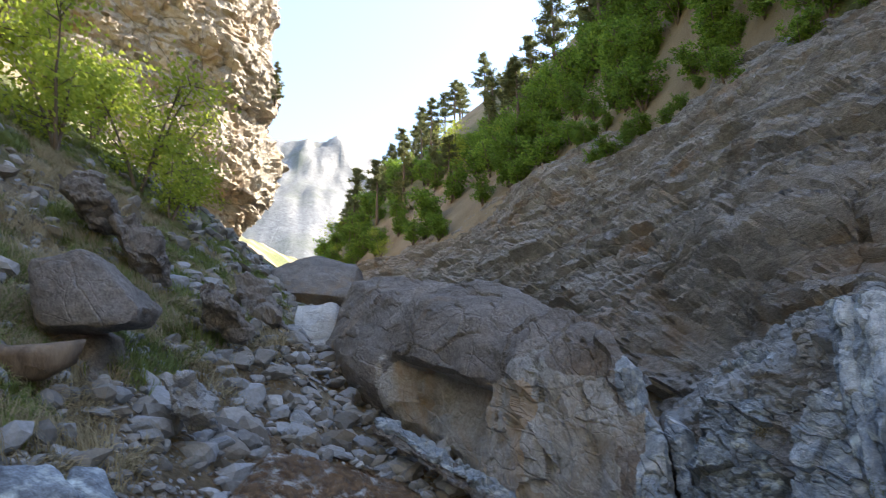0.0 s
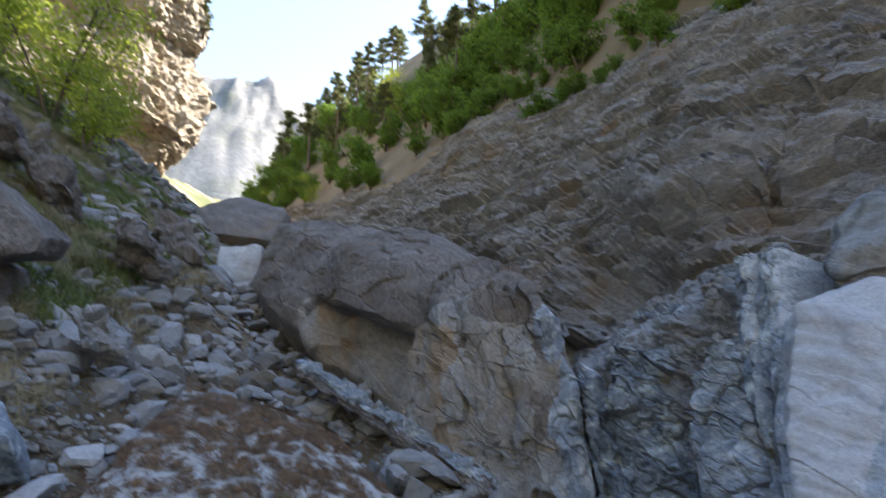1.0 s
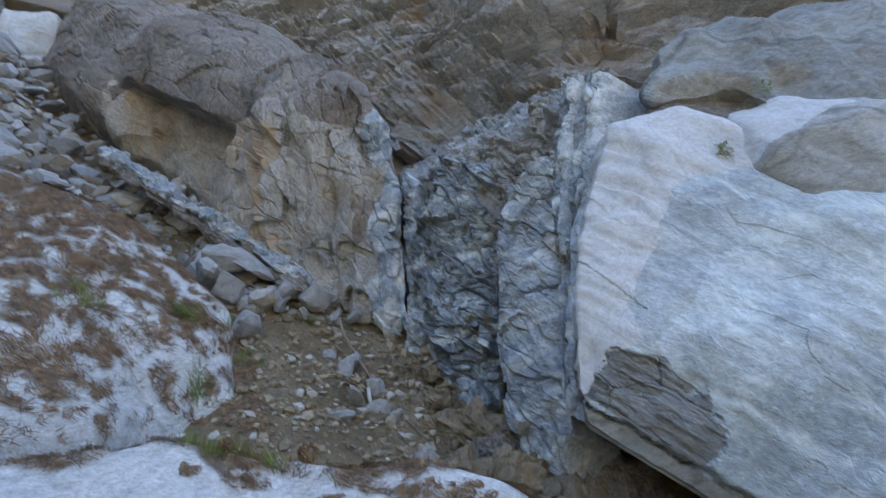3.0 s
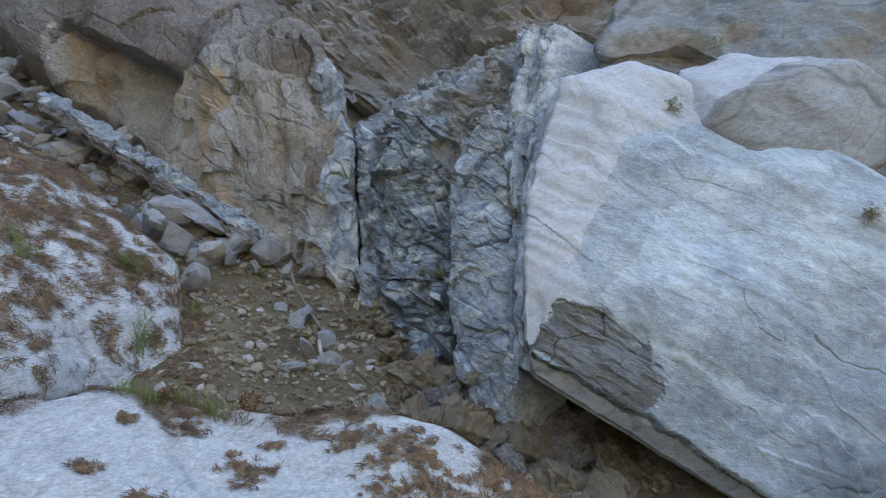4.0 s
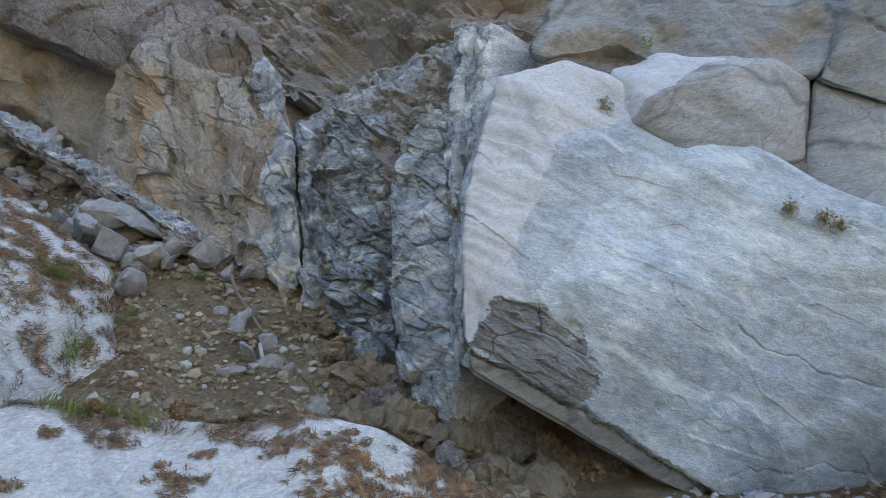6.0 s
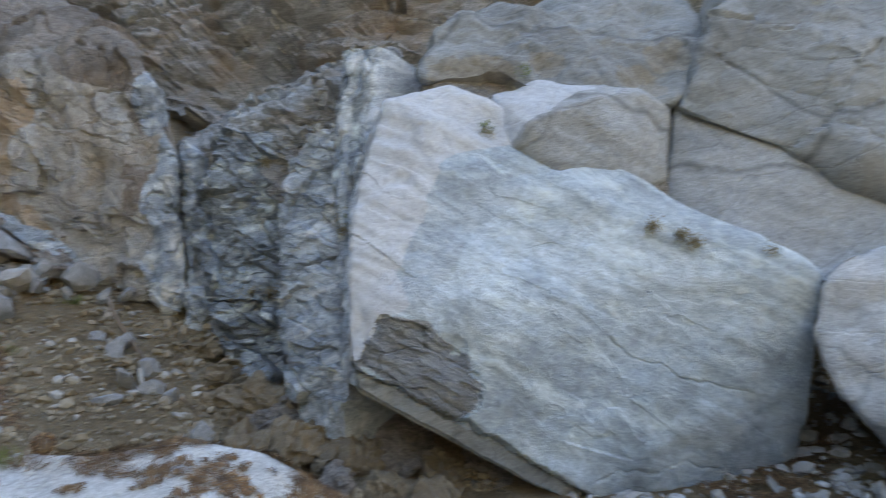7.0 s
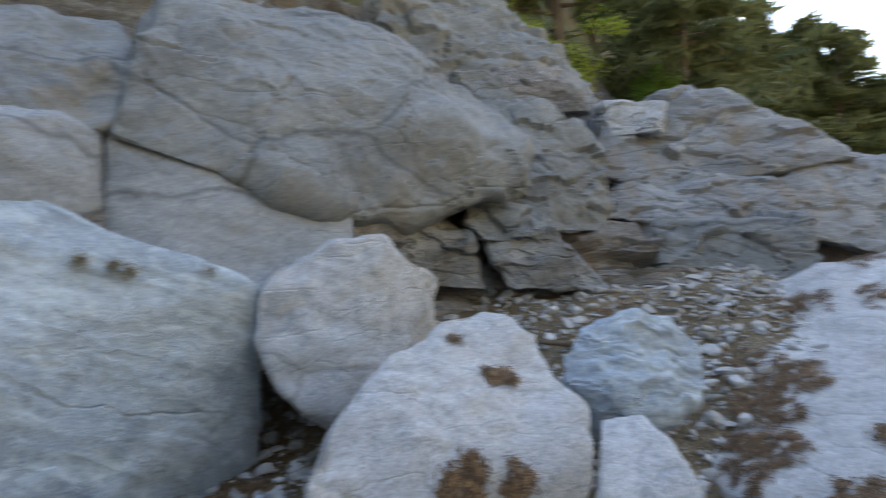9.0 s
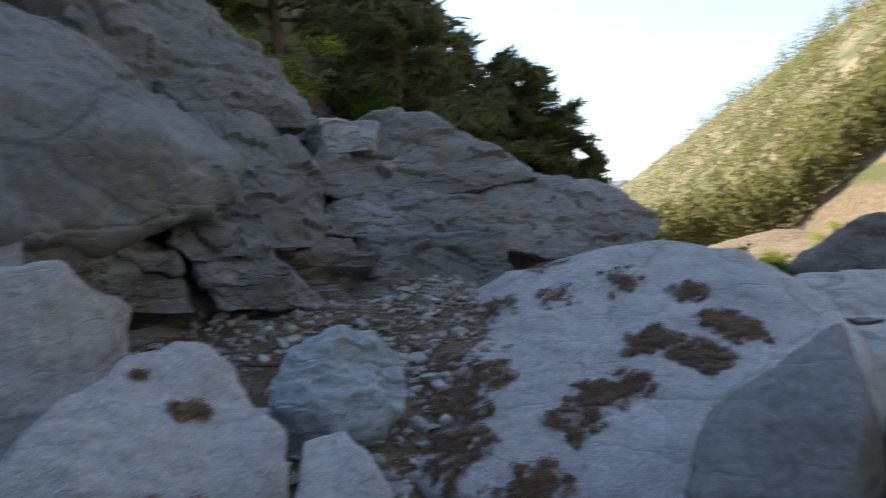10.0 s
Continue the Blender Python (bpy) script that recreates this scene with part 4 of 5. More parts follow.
slab("wall_block", [(8.99, -1.1, 3.2), (9.03, -1.83, 3.15), (9.03, -2.65, 2.76), (8.74, -3.1, 2.33), (8.39, -2.03, 2.2), (8.51, -0.45, 2.62), (8.35, -0.33, 2.3), (8.15, -1.02, 2.0)], IN, BEDS, "long layered limestone outcrop", seed=47, **WALLROCK)
slab("wall_block", [(7.57, -0.9, 1.64), (7.58, -2.25, 1.64), (7.26, -2.3, 1.05), (7.19, -1.51, 0.9), (7.36, -1.0, 1.05)], IN, SMOOTH, "smooth grey limestone block above the gravel", seed=48, **WALLROCK)
slab("wall_block", [(9.11, -3.2, 2.38), (9.19, -4.2, 2.24), (8.97, -4.75, 1.75), (8.28, -4.35, 1.35), (7.94, -3.06, 1.3), (7.97, -2.2, 1.55), (8.36, -2.2, 2.1)], IN, BEDS, "layered limestone outcrop end", seed=49, **WALLROCK)
slab("wall_block", [(8.16, -0.7, 2.15), (8.28, -1.61, 2.12), (8.27, -2.3, 2.02), (7.77, -2.3, 1.55), (7.77, -0.9, 1.6), (7.59, -0.3, 1.75)], IN, BEDS, "thin-bedded grey limestone band", seed=50, **WALLROCK)
slab("wall_ridge", [(10.15, 1.5, 5.4), (10.42, 0.77, 5.0), (10.08, -0.15, 3.95), (9.62, -0.5, 3.2), (9.18, 0.31, 3.2), (9.0, 1.6, 4.2), (8.53, 2.3, 4.7), (9.35, 0.3, 2.4), (8.8, 1.4, 2.9), (8.4, 2.2, 3.5)], (1.2, 0.6, 0.2), SMOOTH, "sloping rib of pale weathered limestone", level=6, hard=24, rough=0.1, size=0.9, layers=0.03, dip=(0, 30, 20), blocks=0.09, block_size=0.6, seed=51, category="rock rib",
     pieces=(("recess", SCOOP, "brown weathered recess", lambda p, seed: fbm(p * (0.7, 0.7, 1.8), 3, seed) > 0.35), ("bed", BEDS, "thin-bedded band", lambda p, seed: p[:, 2] + 0.25 * fbm(p * 1.5, 3, seed + 1) < 3.5)))
slab("wall_block", [(8.17, 1.25, 3.45), (8.45, 0.76, 3.52), (8.36, 0.54, 3.05), (7.88, 1.12, 2.95)], (0.8, 0.3, 0), SMOOTH, "rounded grey boulder on the ledge", seed=52, **WALLROCK)
slab("wall_block", [(8.82, 0.85, 3.66), (9.08, 0.28, 3.7), (9.03, -0.25, 3.1), (8.57, 0.59, 3.05)], (0.8, 0.3, 0), WALL, "brown mossy boulder on the ledge", seed=53, **WALLROCK)
slab("wall_block", [(4.14, 2.64, 2.25), (4.5, 2.6, 2.8), (5.02, 2.6, 3.1), (5.4, 2.9, 3.7), (6.3, 2.4, 3.75), (6.9, 1.6, 3.5), (6.95, 0.75, 2.95), (6.6, 0.3, 2.4), (6.35, 0.45, 1.95), (5.74, 1.15, 1.6), (5.12, 1.36, 1.73), (4.68, 1.95, 1.98)], (1.2, 1.0, 0.1), SMOOTH, "broad slanting limestone slab above the diagonal joint", level=7, hard=24, rough=0.12, size=1.1, layers=0.003, dip=(0, 20, -30), blocks=0.035, block_size=1.0, grow=1.08, seed=54, category="rock slab")

# ---- rocks up the gorge and on the left bank ----
BANK = dict(level=5, hard=16, rough=0.10, size=0.5, layers=0.02, dip=(20, 0, 0), blocks=0.06, block_size=0.3, category="boulder", group="boulders on the grassy bank")
slab("upstream_boulder", [(-3.96, 14.94, 5.73), (-2.92, 15.56, 6.3), (-1.9, 15.25, 6.05), (-1.8, 13.98, 4.8), (-3.35, 13.69, 4.9)], (0.3, 1.6, -0.6), BROWN, "rounded brown-grey boulder farther up the gorge", level=6, hard=14, rough=0.08, size=1.0, seed=61)
slab("leaning_block", [(-2.15, 10.06, 3.8), (-1.5, 9.94, 3.82), (-1.5, 9.58, 2.8), (-2.08, 9.46, 3.0)], (0.2, 0.9, -0.3), PALE, "pale limestone block leaning on the tilted slab", level=6, hard=30, rough=0.04, size=0.6, seed=62)
slab("bank_boulder", [(-4.41, 7.2, 4.74), (-4.0, 7.39, 4.8), (-3.8, 7.4, 4.4), (-4.12, 7.1, 4.4)], (0, 0.5, -0.3), BROWN, "grey boulder set in the grassy bank", seed=63, **BANK)
slab("bank_boulder", [(-3.75, 7.28, 4.3), (-3.27, 7.53, 4.17), (-3.22, 7.4, 3.8), (-3.5, 7.17, 3.8)], (0, 0.5, -0.3), BROWN, "dark grey boulder in the bank", seed=64, **BANK)
slab("bank_boulder", [(-2.7, 7.3, 3.5), (-2.4, 7.4, 3.47), (-2.2, 7.29, 3.1), (-2.53, 7.08, 3.2)], (0, 0.4, -0.2), BROWN, "dark wedge of rock in the scree", seed=65, **BANK)
slab("bank_boulder", [(-2.95, 9.22, 4.15), (-2.45, 9.39, 4.0), (-2.15, 9.04, 3.4), (-2.63, 8.92, 3.4)], (0, 0.6, -0.2), BROWN, "long grey boulder in the scree", seed=66, **BANK)
slab("bank_boulder", [(-2.1, 5.17, 2.2), (-1.85, 5.24, 2.2), (-1.68, 5.1, 1.9), (-1.93, 5.0, 1.9)], (0, 0.35, -0.15), STONE, "blue-grey boulder in the scree", seed=67, **BANK)
bed = new("edge_bed")
bed.location = (-0.6, 7.0, 1.5)
tagged(bed, "thin blue-grey rock beds along the foot of the tilted slab", "rock bed")
for k, (u, w) in enumerate(((0.0, 0.27), (0.25, 0.5), (0.49, 0.72), (0.7, 1.0))):
    a0, a1 = (np.array((-0.65, 7.05, 1.95)) + q * np.array((1.6, -1.9, -0.95)) for q in (u, w))
    for j, (drop, out, tall) in enumerate(((0.0, 0.0, 0.04), (-0.06, -0.04, 0.04))):
        s = np.array((out, out, drop))
        rock("bed", [tuple(a0 + s), tuple(a1 + s), tuple(a0 + s - (0, 0, tall)), tuple(a1 + s - (0.02, 0.02, tall)), tuple(a0 + s + (0.13, 0.11, 0.02)), tuple(a1 + s + (0.13, 0.11, 0.02)), tuple(a0 + s + (0.2, 0.17, -0.1)), tuple(a1 + s + (0.2, 0.17, -0.1))],
             (VEINED, BROWN)[j], "", 5, 30, 0.045, 0.25, 0.01, (0, 20, 50), 0.06, 0.2, seed=680 + 2 * k + j, parent=bed)

# ---- boulders down the gorge ----
DOWN = dict(level=5, hard=18, rough=0.07, size=0.6, blocks=0.04, block_size=0.4, category="boulder", group="boulders down the gorge")
slab("bed_boulder", [(7.83, -5.84, 1.04), (7.89, -6.12, 1.23), (7.69, -6.83, 1.66), (7.36, -7.19, 1.49), (6.65, -6.46, 0.9), (7.0, -6.2, 0.2)], (1.0, -0.6, -0.4), BROWN, "dark tilted slab beyond the white boulder", seed=71, **DOWN)
slab("bed_boulder", [(6.03, -4.58, 1.1), (5.69, -5.3, 1.1), (4.9, -4.64, 0.79), (5.26, -4.23, 0.8)], (0.6, -0.4, -0.8), PALE, "white boulder beyond the needle-strewn one", seed=72, **DOWN)
slab("bed_boulder", [(4.55, -3.83, 0.85), (4.47, -4.23, 0.87), (3.82, -3.66, 0.56), (3.89, -3.44, 0.5)], (0.4, -0.5, -0.7), PALE, "white boulder in the stream bed", seed=73, **DOWN)
slab("bed_boulder", [(3.44, -3.1, 0.6), (3.37, -3.4, 0.66), (2.81, -2.85, 0.3), (2.94, -2.65, 0.2)], (0.1, -0.6, -0.5), BROWN, "dark stone beside the grey block", seed=74, **DOWN)

# ---- pale rock fin, log, stick and root in the gully ----
rock("rock_fin", [(0.70, 4.6, 0.57), (0.76, 4.65, 0.56), (0.63, 4.39, 0.48), (0.69, 4.42, 0.36), (0.49, 4.08, 0.33), (0.61, 4.14, 0.2), (0.51, 4.18, 0.44), (0.72, 4.75, 0.3), (0.58, 4.1, 0.1)], PALE, "pale smooth fin of rock at the slab's edge", level=5, hard=20, rough=0.02, size=0.3, seed=80, category="rock")
for k, (x, y, z, s, tone) in enumerate(((1.79, 4.16, 0.22, 0.24, DUN), (1.83, 3.75, 0.08, 0.3, DUN), (2.05, 3.55, 0.02, 0.34, BROWN), (2.14, 3.25, -0.06, 0.36, DUN), (2.36, 3.1, -0.1, 0.34, BROWN), (1.66, 4.45, 0.32, 0.17, DUN), (2.5, 2.85, -0.14, 0.32, DUN), (2.75, 2.7, -0.14, 0.3, BROWN), (1.75, 3.3, -0.02, 0.3, DUN), (1.95, 2.95, -0.12, 0.34, BROWN), (1.6, 3.75, 0.08, 0.22, DUN), (2.25, 2.75, -0.2, 0.32, DUN))):
    turn = np.random.default_rng(700 + k).normal(size=(11, 3))
    turn *= s / np.linalg.norm(turn, axis=1)[:, None] * (1.0, 1.0, 0.62)
    rock("gully_rock", [tuple(np.add((x, y, z + 0.09), q)) for q in turn], tone, "brown earth-stained rock half buried in the gully bank", level=6, hard=22, rough=0.07, size=0.3, layers=0.012, dip=(20, 20, 0), blocks=0.04, block_size=0.14, seed=710 + k, grow=1.15, category="rock", group="earth-stained rocks of the gully")

# ---- plants, litter and loose stones ----
from mathutils.bvhtree import BVHTree


def leaf_material(name, light, dark, glow=0.35):
    m, nt, bsdf = nodes_of(name)
    rnd = nt.nodes.new("ShaderNodeNewGeometry").outputs["Random Per Island"]
    own = nt.nodes.new("ShaderNodeObjectInfo").outputs["Random"]
    c = ramp(nt, rnd, [(0.0, dark), (1.0, light)])
    c = mixed(nt, ramp(nt, own, [(0.0, (0.0,)), (1.0, (0.45,))]), c, tuple(v * 0.62 for v in dark))
    nt.links.new(c, bsdf.inputs["Base Color"])
    bsdf.inputs["Roughness"].default_value = 0.7
    tr = nt.nodes.new("ShaderNodeBsdfTranslucent")
    nt.links.new(c, tr.inputs["Color"])
    mx = nt.nodes.new("ShaderNodeMixShader")
    mx.inputs[0].default_value = glow
    nt.links.new(bsdf.outputs[0], mx.inputs[1])
    nt.links.new(tr.outputs[0], mx.inputs[2])
    nt.links.new(mx.outputs[0], nt.nodes["Material Output"].inputs["Surface"])
    return m


def bark_material(name, light, dark):
    m, nt, bsdf = nodes_of(name)
    at = nt.nodes.new("ShaderNodeTexCoord").outputs["Object"]
    n = noise_of(nt, at, 9, 6, 0.7, (1, 1, 0.25))
    nt.links.new(ramp(nt, n, [(0.3, dark), (0.7, light)]), bsdf.inputs["Base Color"])
    bsdf.inputs["Roughness"].default_value = 0.9
    b = nt.nodes.new("ShaderNodeBump")
    b.inputs["Strength"].default_value, b.inputs["Distance"].default_value = 0.6, 0.03
    nt.links.new(n, b.inputs["Height"])
    nt.links.new(b.outputs["Normal"], bsdf.inputs["Normal"])
    return m


BARK = bark_material("pine_bark", (0.22, 0.17, 0.13), (0.07, 0.05, 0.04))
WOOD = bark_material("bleached_wood", (0.46, 0.43, 0.39), (0.27, 0.23, 0.19))
ROT = bark_material("rotten_wood", (0.22, 0.16, 0.11), (0.06, 0.042, 0.03))
LEAF = leaf_material("broad_leaf", (0.27, 0.42, 0.06), (0.12, 0.225, 0.032), 0.5)
OLIVE = leaf_material("far_foliage", (0.30, 0.285, 0.10), (0.15, 0.16, 0.06), 0.45)
FRESH = leaf_material("fresh_leaf", (0.52, 0.58, 0.09), (0.28, 0.37, 0.05), 0.55)
PINE = leaf_material("pine_needle", (0.25, 0.265, 0.11), (0.105, 0.13, 0.052), 0.45)
GRASS = leaf_material("grass_blade", (0.26, 0.31, 0.075), (0.11, 0.15, 0.035), 0.4)
STRAW = leaf_material("dry_grass", (0.46, 0.385, 0.23), (0.22, 0.17, 0.09), 0.35)
def litter_material():
    m, nt, bsdf = nodes_of("dead_pine_needle")
    at = nt.nodes.new("ShaderNodeTexCoord").outputs["Object"]
    rnd = nt.nodes.new("ShaderNodeNewGeometry").outputs["Random Per Island"]
    c = ramp(nt, rnd, [(0.0, (0.06, 0.033, 0.018)), (0.6, (0.18, 0.105, 0.052)), (1.0, (0.33, 0.22, 0.115))])
    c = mixed(nt, 0.9, c, ramp(nt, noise_of(nt, at, 28, 5, 0.75), [(0.36, (0.22, 0.2, 0.2)), (0.62, (1.2, 1.15, 1.1))]), "MULTIPLY")
    nt.links.new(c, bsdf.inputs["Base Color"])
    bsdf.inputs["Roughness"].default_value = 0.8
    return m


LITTER = litter_material()


def tube(path, radii, sides=7):
    """Verts and faces of a bent, tapering stem."""
    path, radii = np.array(path, float), np.array(radii, float)
    way = np.gradient(path, axis=0)
    way /= np.linalg.norm(way, axis=1)[:, None] + 1e-9
    ref = np.where(np.abs(way[:, 2:3]) > 0.9, [[1.0, 0, 0]], [[0, 0, 1.0]])
    a = np.cross(way, ref)
    a /= np.linalg.norm(a, axis=1)[:, None] + 1e-9
    b = np.cross(way, a)
    t = np.linspace(0, 2 * np.pi, sides, endpoint=False)
    v = path[:, None] + radii[:, None, None] * (a[:, None] * np.cos(t)[None, :, None] + b[:, None] * np.sin(t)[None, :, None])
    i = np.arange(len(path) - 1)[:, None] * sides + np.arange(sides)[None]
    j = np.arange(len(path) - 1)[:, None] * sides + (np.arange(sides)[None] + 1) % sides
    f = np.stack([i, j, j + sides, i + sides], -1).reshape(-1, 4).tolist()
    f.append(list(range(sides))[::-1])
    f.append(list(range((len(path) - 1) * sides, len(path) * sides)))
    return v.reshape(-1, 3), f


def joined(pieces):
    verts, faces, n = [], [], 0
    for v, f in pieces:
        verts.append(v)
        faces += [[k + n for k in q] for q in f]
        n += len(v)
    return np.concatenate(verts), faces


def leaves(places, size, rng, flat=0.0, long=1.6):
    """A pointed leaf or clump card at each place."""
    n = len(places)
    a = rng.normal(size=(n, 3))
    a[:, 2] *= 1 - flat
    a /= np.linalg.norm(a, axis=1)[:, None]
    b = np.cross(a, rng.normal(size=(n, 3)))
    b /= np.linalg.norm(b, axis=1)[:, None]
    s = size * rng.uniform(0.6, 1.4, (n, 1))
    v = np.stack([places - a * s * long / 2, places + b * s / 2, places + a * s * long / 2, places - b * s / 2], 1)
    return v.reshape(-1, 3), np.arange(4 * n).reshape(-1, 4)


def mesh_part(name, verts, faces, material, parent, label="", smooth=False):
    ob = new(name, mesh_of(name, verts, faces, material, smooth))
    ob.parent = parent
    if label:
        ob["label"] = label
    return ob


def conifer(seed, height, lean=0.0, spread=1.0, bare=0.35):
    """A mountain pine: bare lower trunk, short uneven limbs with tufts of needles."""
    rng = np.random.default_rng(seed)
    tree = new("pine_tree")
    z = np.linspace(0, height, 9)
    bend = np.cumsum(rng.normal(0, 0.02 * height / 9, (9, 2)), axis=0)
    path = np.c_[bend[:, 0] + lean * z, bend[:, 1], z]
    v, f = tube(path, np.linspace(0.022 * height, 0.004 * height, 9), 8)
    mesh_part("trunk", v, f, BARK, tree, smooth=True)
    limbs, spots = [], []
    for k in range(int(24 * spread) + 8):
        h = height * (bare + (0.98 - bare) * (k + rng.uniform(0, 1)) / (int(24 * spread) + 8))
        at = np.array([np.interp(h, z, path[:, 0]), np.interp(h, z, path[:, 1]), h])
        yaw = rng.uniform(0, 2 * np.pi)
        up = (h / height - bare) / (1 - bare)
        reach = height * spread * (0.21 * (1 - up) ** 0.7 + 0.03) * rng.uniform(0.55, 1.15)
        way = np.array([np.cos(yaw), np.sin(yaw), rng.uniform(-0.1, 0.35)])
        p = at + way * reach * np.array([[0], [0.5], [1]]) + np.array([[0, 0, 0], [0, 0, -0.03 * reach], [0, 0, 0.05 * reach]])
        limbs.append(tube(p, (0.006 * height, 0.004 * height, 0.0015 * height), 4))
        for u in np.linspace(0.35, 1.05, 5):
            spots.append(at + way * reach * u + rng.normal(0, 0.018 * height, (13, 3)) * (1, 1, 0.55))
    v, f = joined(limbs)
    mesh_part("branchwork", v, f, BARK, tree)
    v, f = leaves(np.concatenate(spots), 0.0105 * height, rng, 0.3, 7.0)
    mesh_part("crown", v, f, PINE, tree, "dark green needle tufts")
    return tree


def broadleaf(seed, height, material, stems=3, leaf=0.06, count=2600, airy=1.0, name="leafy_bush"):
    """A many-stemmed young tree or bush with clumped foliage."""
    rng = np.random.default_rng(seed)
    tree = new(name)
    wood, spots = [], []
    for s in range(stems):
        yaw, out = rng.uniform(0, 2 * np.pi), rng.uniform(0.1, 0.4) * height
        top = np.array([np.cos(yaw) * out, np.sin(yaw) * out, height * rng.uniform(0.75, 1.0)])
        u = np.linspace(0, 1, 7)[:, None]
        path = top * u**(1, 1, 0.9) + np.cumsum(rng.normal(0, 0.02 * height, (7, 3)), axis=0) * u
        wood.append(tube(path, np.linspace(0.016, 0.003, 7) * height, 6))
        for b in range(9):
            k = rng.uniform(0.25, 1.0)
            at = np.array([np.interp(k, u[:, 0], path[:, c]) for c in range(3)])
            way = rng.normal(size=3) * (1, 1, 0.5) + (0, 0, 0.35)
            way *= 0.26 * height * rng.uniform(0.5, 1.1) / np.linalg.norm(way)
            wood.append(tube(np.array([at, at + way * 0.5, at + way]), np.array([0.006, 0.004, 0.0015]) * height, 4))
            for q in (0.5, 0.8, 1.05):
                spots.append(at + way * q + rng.normal(0, 0.055 * height * airy, (int(count / stems / 27), 3)) * (1, 1, 0.7))
    v, f = joined(wood)
    mesh_part("branchwork", v, f, BARK, tree, smooth=True)
    v, f = leaves(np.concatenate(spots), leaf, rng, 0.2, 1.5)
    mesh_part("crown", v, f, material, tree)
    return tree


def plant_at(ob, x, y, yaw, scale, sink=0.1, z=None):
    z = float(ground_z([x], [y])[0]) if z is None else z
    m = pose(x, y, z - sink, 0, 0, yaw) @ Matrix.Scale(scale, 4)
    c = copy_thing(ob, m)
    c.scale = (scale, scale, scale)
    return c


rng = np.random.default_rng(77)
pines = [conifer(300 + k, 7.0, 0.02 * (k - 1.5), s, b) for k, (s, b) in enumerate(((1.0, 0.35), (0.8, 0.5), (1.15, 0.25), (0.7, 0.15)))]
bushes = [broadleaf(400 + k, 2.2, LEAF, 7, 0.085, 2300) for k in range(4)]
fresh = [broadleaf(420 + k, 3.0, FRESH, 3, 0.075, 1900, 1.5, "young_tree") for k in range(3)]
for k, t in enumerate(pines):
    tagged(t, "dark mountain pine with a bare lower trunk on the slope", "pine tree", "pines on the wooded spur")
for t in bushes:
    tagged(t, "green leafy bush on the slope above the gorge wall", "bush", "bushes on the wooded spur")
for t in fresh:
    tagged(t, "young tree in fresh yellow-green leaf on the grassy bank", "tree", "young trees on the grassy bank")


def spur_depth(x, y):
    d1 = x - (2.6 - 0.13 * np.clip(y - 4, 0, 60) - 0.28 * np.clip(y - 20, 0, 100)) - 2.0 * (1 - smooth_step(9, 18, y))
    return np.minimum(d1, (x * 0.31 + y * 0.95) - 2.6 + 1.5 * smooth_step(11, 18, x))


wall_skin = BVHTree.FromPolygons([v.co for v in wall_spur.data.vertices], [p.vertices for p in wall_spur.data.polygons])


def slope_top(x, y):
    """Height of the soil or of the rock wall, whichever is on top."""
    hit = wall_skin.ray_cast(Vector((x, y, 60)), Vector((0, 0, -1)))[0]
    z = float(ground_z([x], [y])[0])
    return max(z, hit.z) if hit else z


n = 0
while n < 190:
    y = rng.uniform(13, 34) if n % 2 else rng.uniform(30, 80)
    x = rng.uniform(-26, 14)
    d = spur_depth(x, y)
    least = 4.3 + 2.0 * (1 - smooth_step(20, 40, y)) + rng.exponential(0.7)
    if least < d < 15:
        plant_at(fresh[n % 3] if n % 11 == 0 else bushes[n % 4], x, y, rng.uniform(0, 360), rng.uniform(0.8, 1.45) * (0.65 if d < least + 1.5 else 1), z=slope_top(x, y))
        n += 1
n = 0
while n < 34:
    y = rng.uniform(13.5, 24)
    x = rng.uniform(6, 16)
    if 7.3 + 0.7 * math.sin(2 * y) < spur_depth(x, y) < 11.5:
        plant_at(bushes[n % 4], x, y, rng.uniform(0, 360), rng.uniform(0.5, 1.0), z=slope_top(x, y))
        n += 1
n = 0
while n < 24:
    y = rng.uniform(11, 25)
    x = rng.uniform(3, 11)
    d = spur_depth(x, y)
    if 5.2 < d + 0.8 * math.sin(y) < 7.0:
        plant_at(bushes[n % 4], x, y, rng.uniform(0, 360), rng.uniform(0.25, 0.5), z=slope_top(x, y))
        n += 1
n = 0
while n < 75:
    y = rng.uniform(14, 85)
    x = rng.uniform(-30, 30)
    d = spur_depth(x, y)
    if 9.5 < d < 24:
        plant_at(pines[n % 4], x, y, rng.uniform(0, 360), rng.uniform(0.6, 1.1))
        n += 1
n = 0
while n < 60:
    x = rng.uniform(11, 40)
    y = rng.uniform(-8, 14)
    d = spur_depth(x, y)
    if 1.8 < d < 16:
        plant_at((pines + bushes[:2])[n % 6], x, y, rng.uniform(0, 360), rng.uniform(0.7, 1.3))
        n += 1
for k, (a, r, h) in enumerate(((-97, 15, 8), (-99, 18, 8.5), (-100.5, 17, 8), (-102, 21, 8), (-103, 19, 7.5), (-104.2, 24, 7.5), (-105.2, 22, 6.5), (-106.4, 27, 7), (-107.4, 25, 5.5), (-108.4, 30, 6), (-109.2, 33, 5.5), (-110, 36, 5.5), (-110.8, 42, 5), (-111.5, 48, 5), (-98, 13, 6), (-101, 15, 5))):
    plant_at(pines[k % 4], -math.sin(radians(a)) * r, math.cos(radians(a)) * r, 70 * k, h / 7 * 0.95)
    plant_at(bushes[k % 4], -math.sin(radians(a + 0.6)) * (r - 3), math.cos(radians(a + 0.6)) * (r - 3), 40 * k, 0.7)
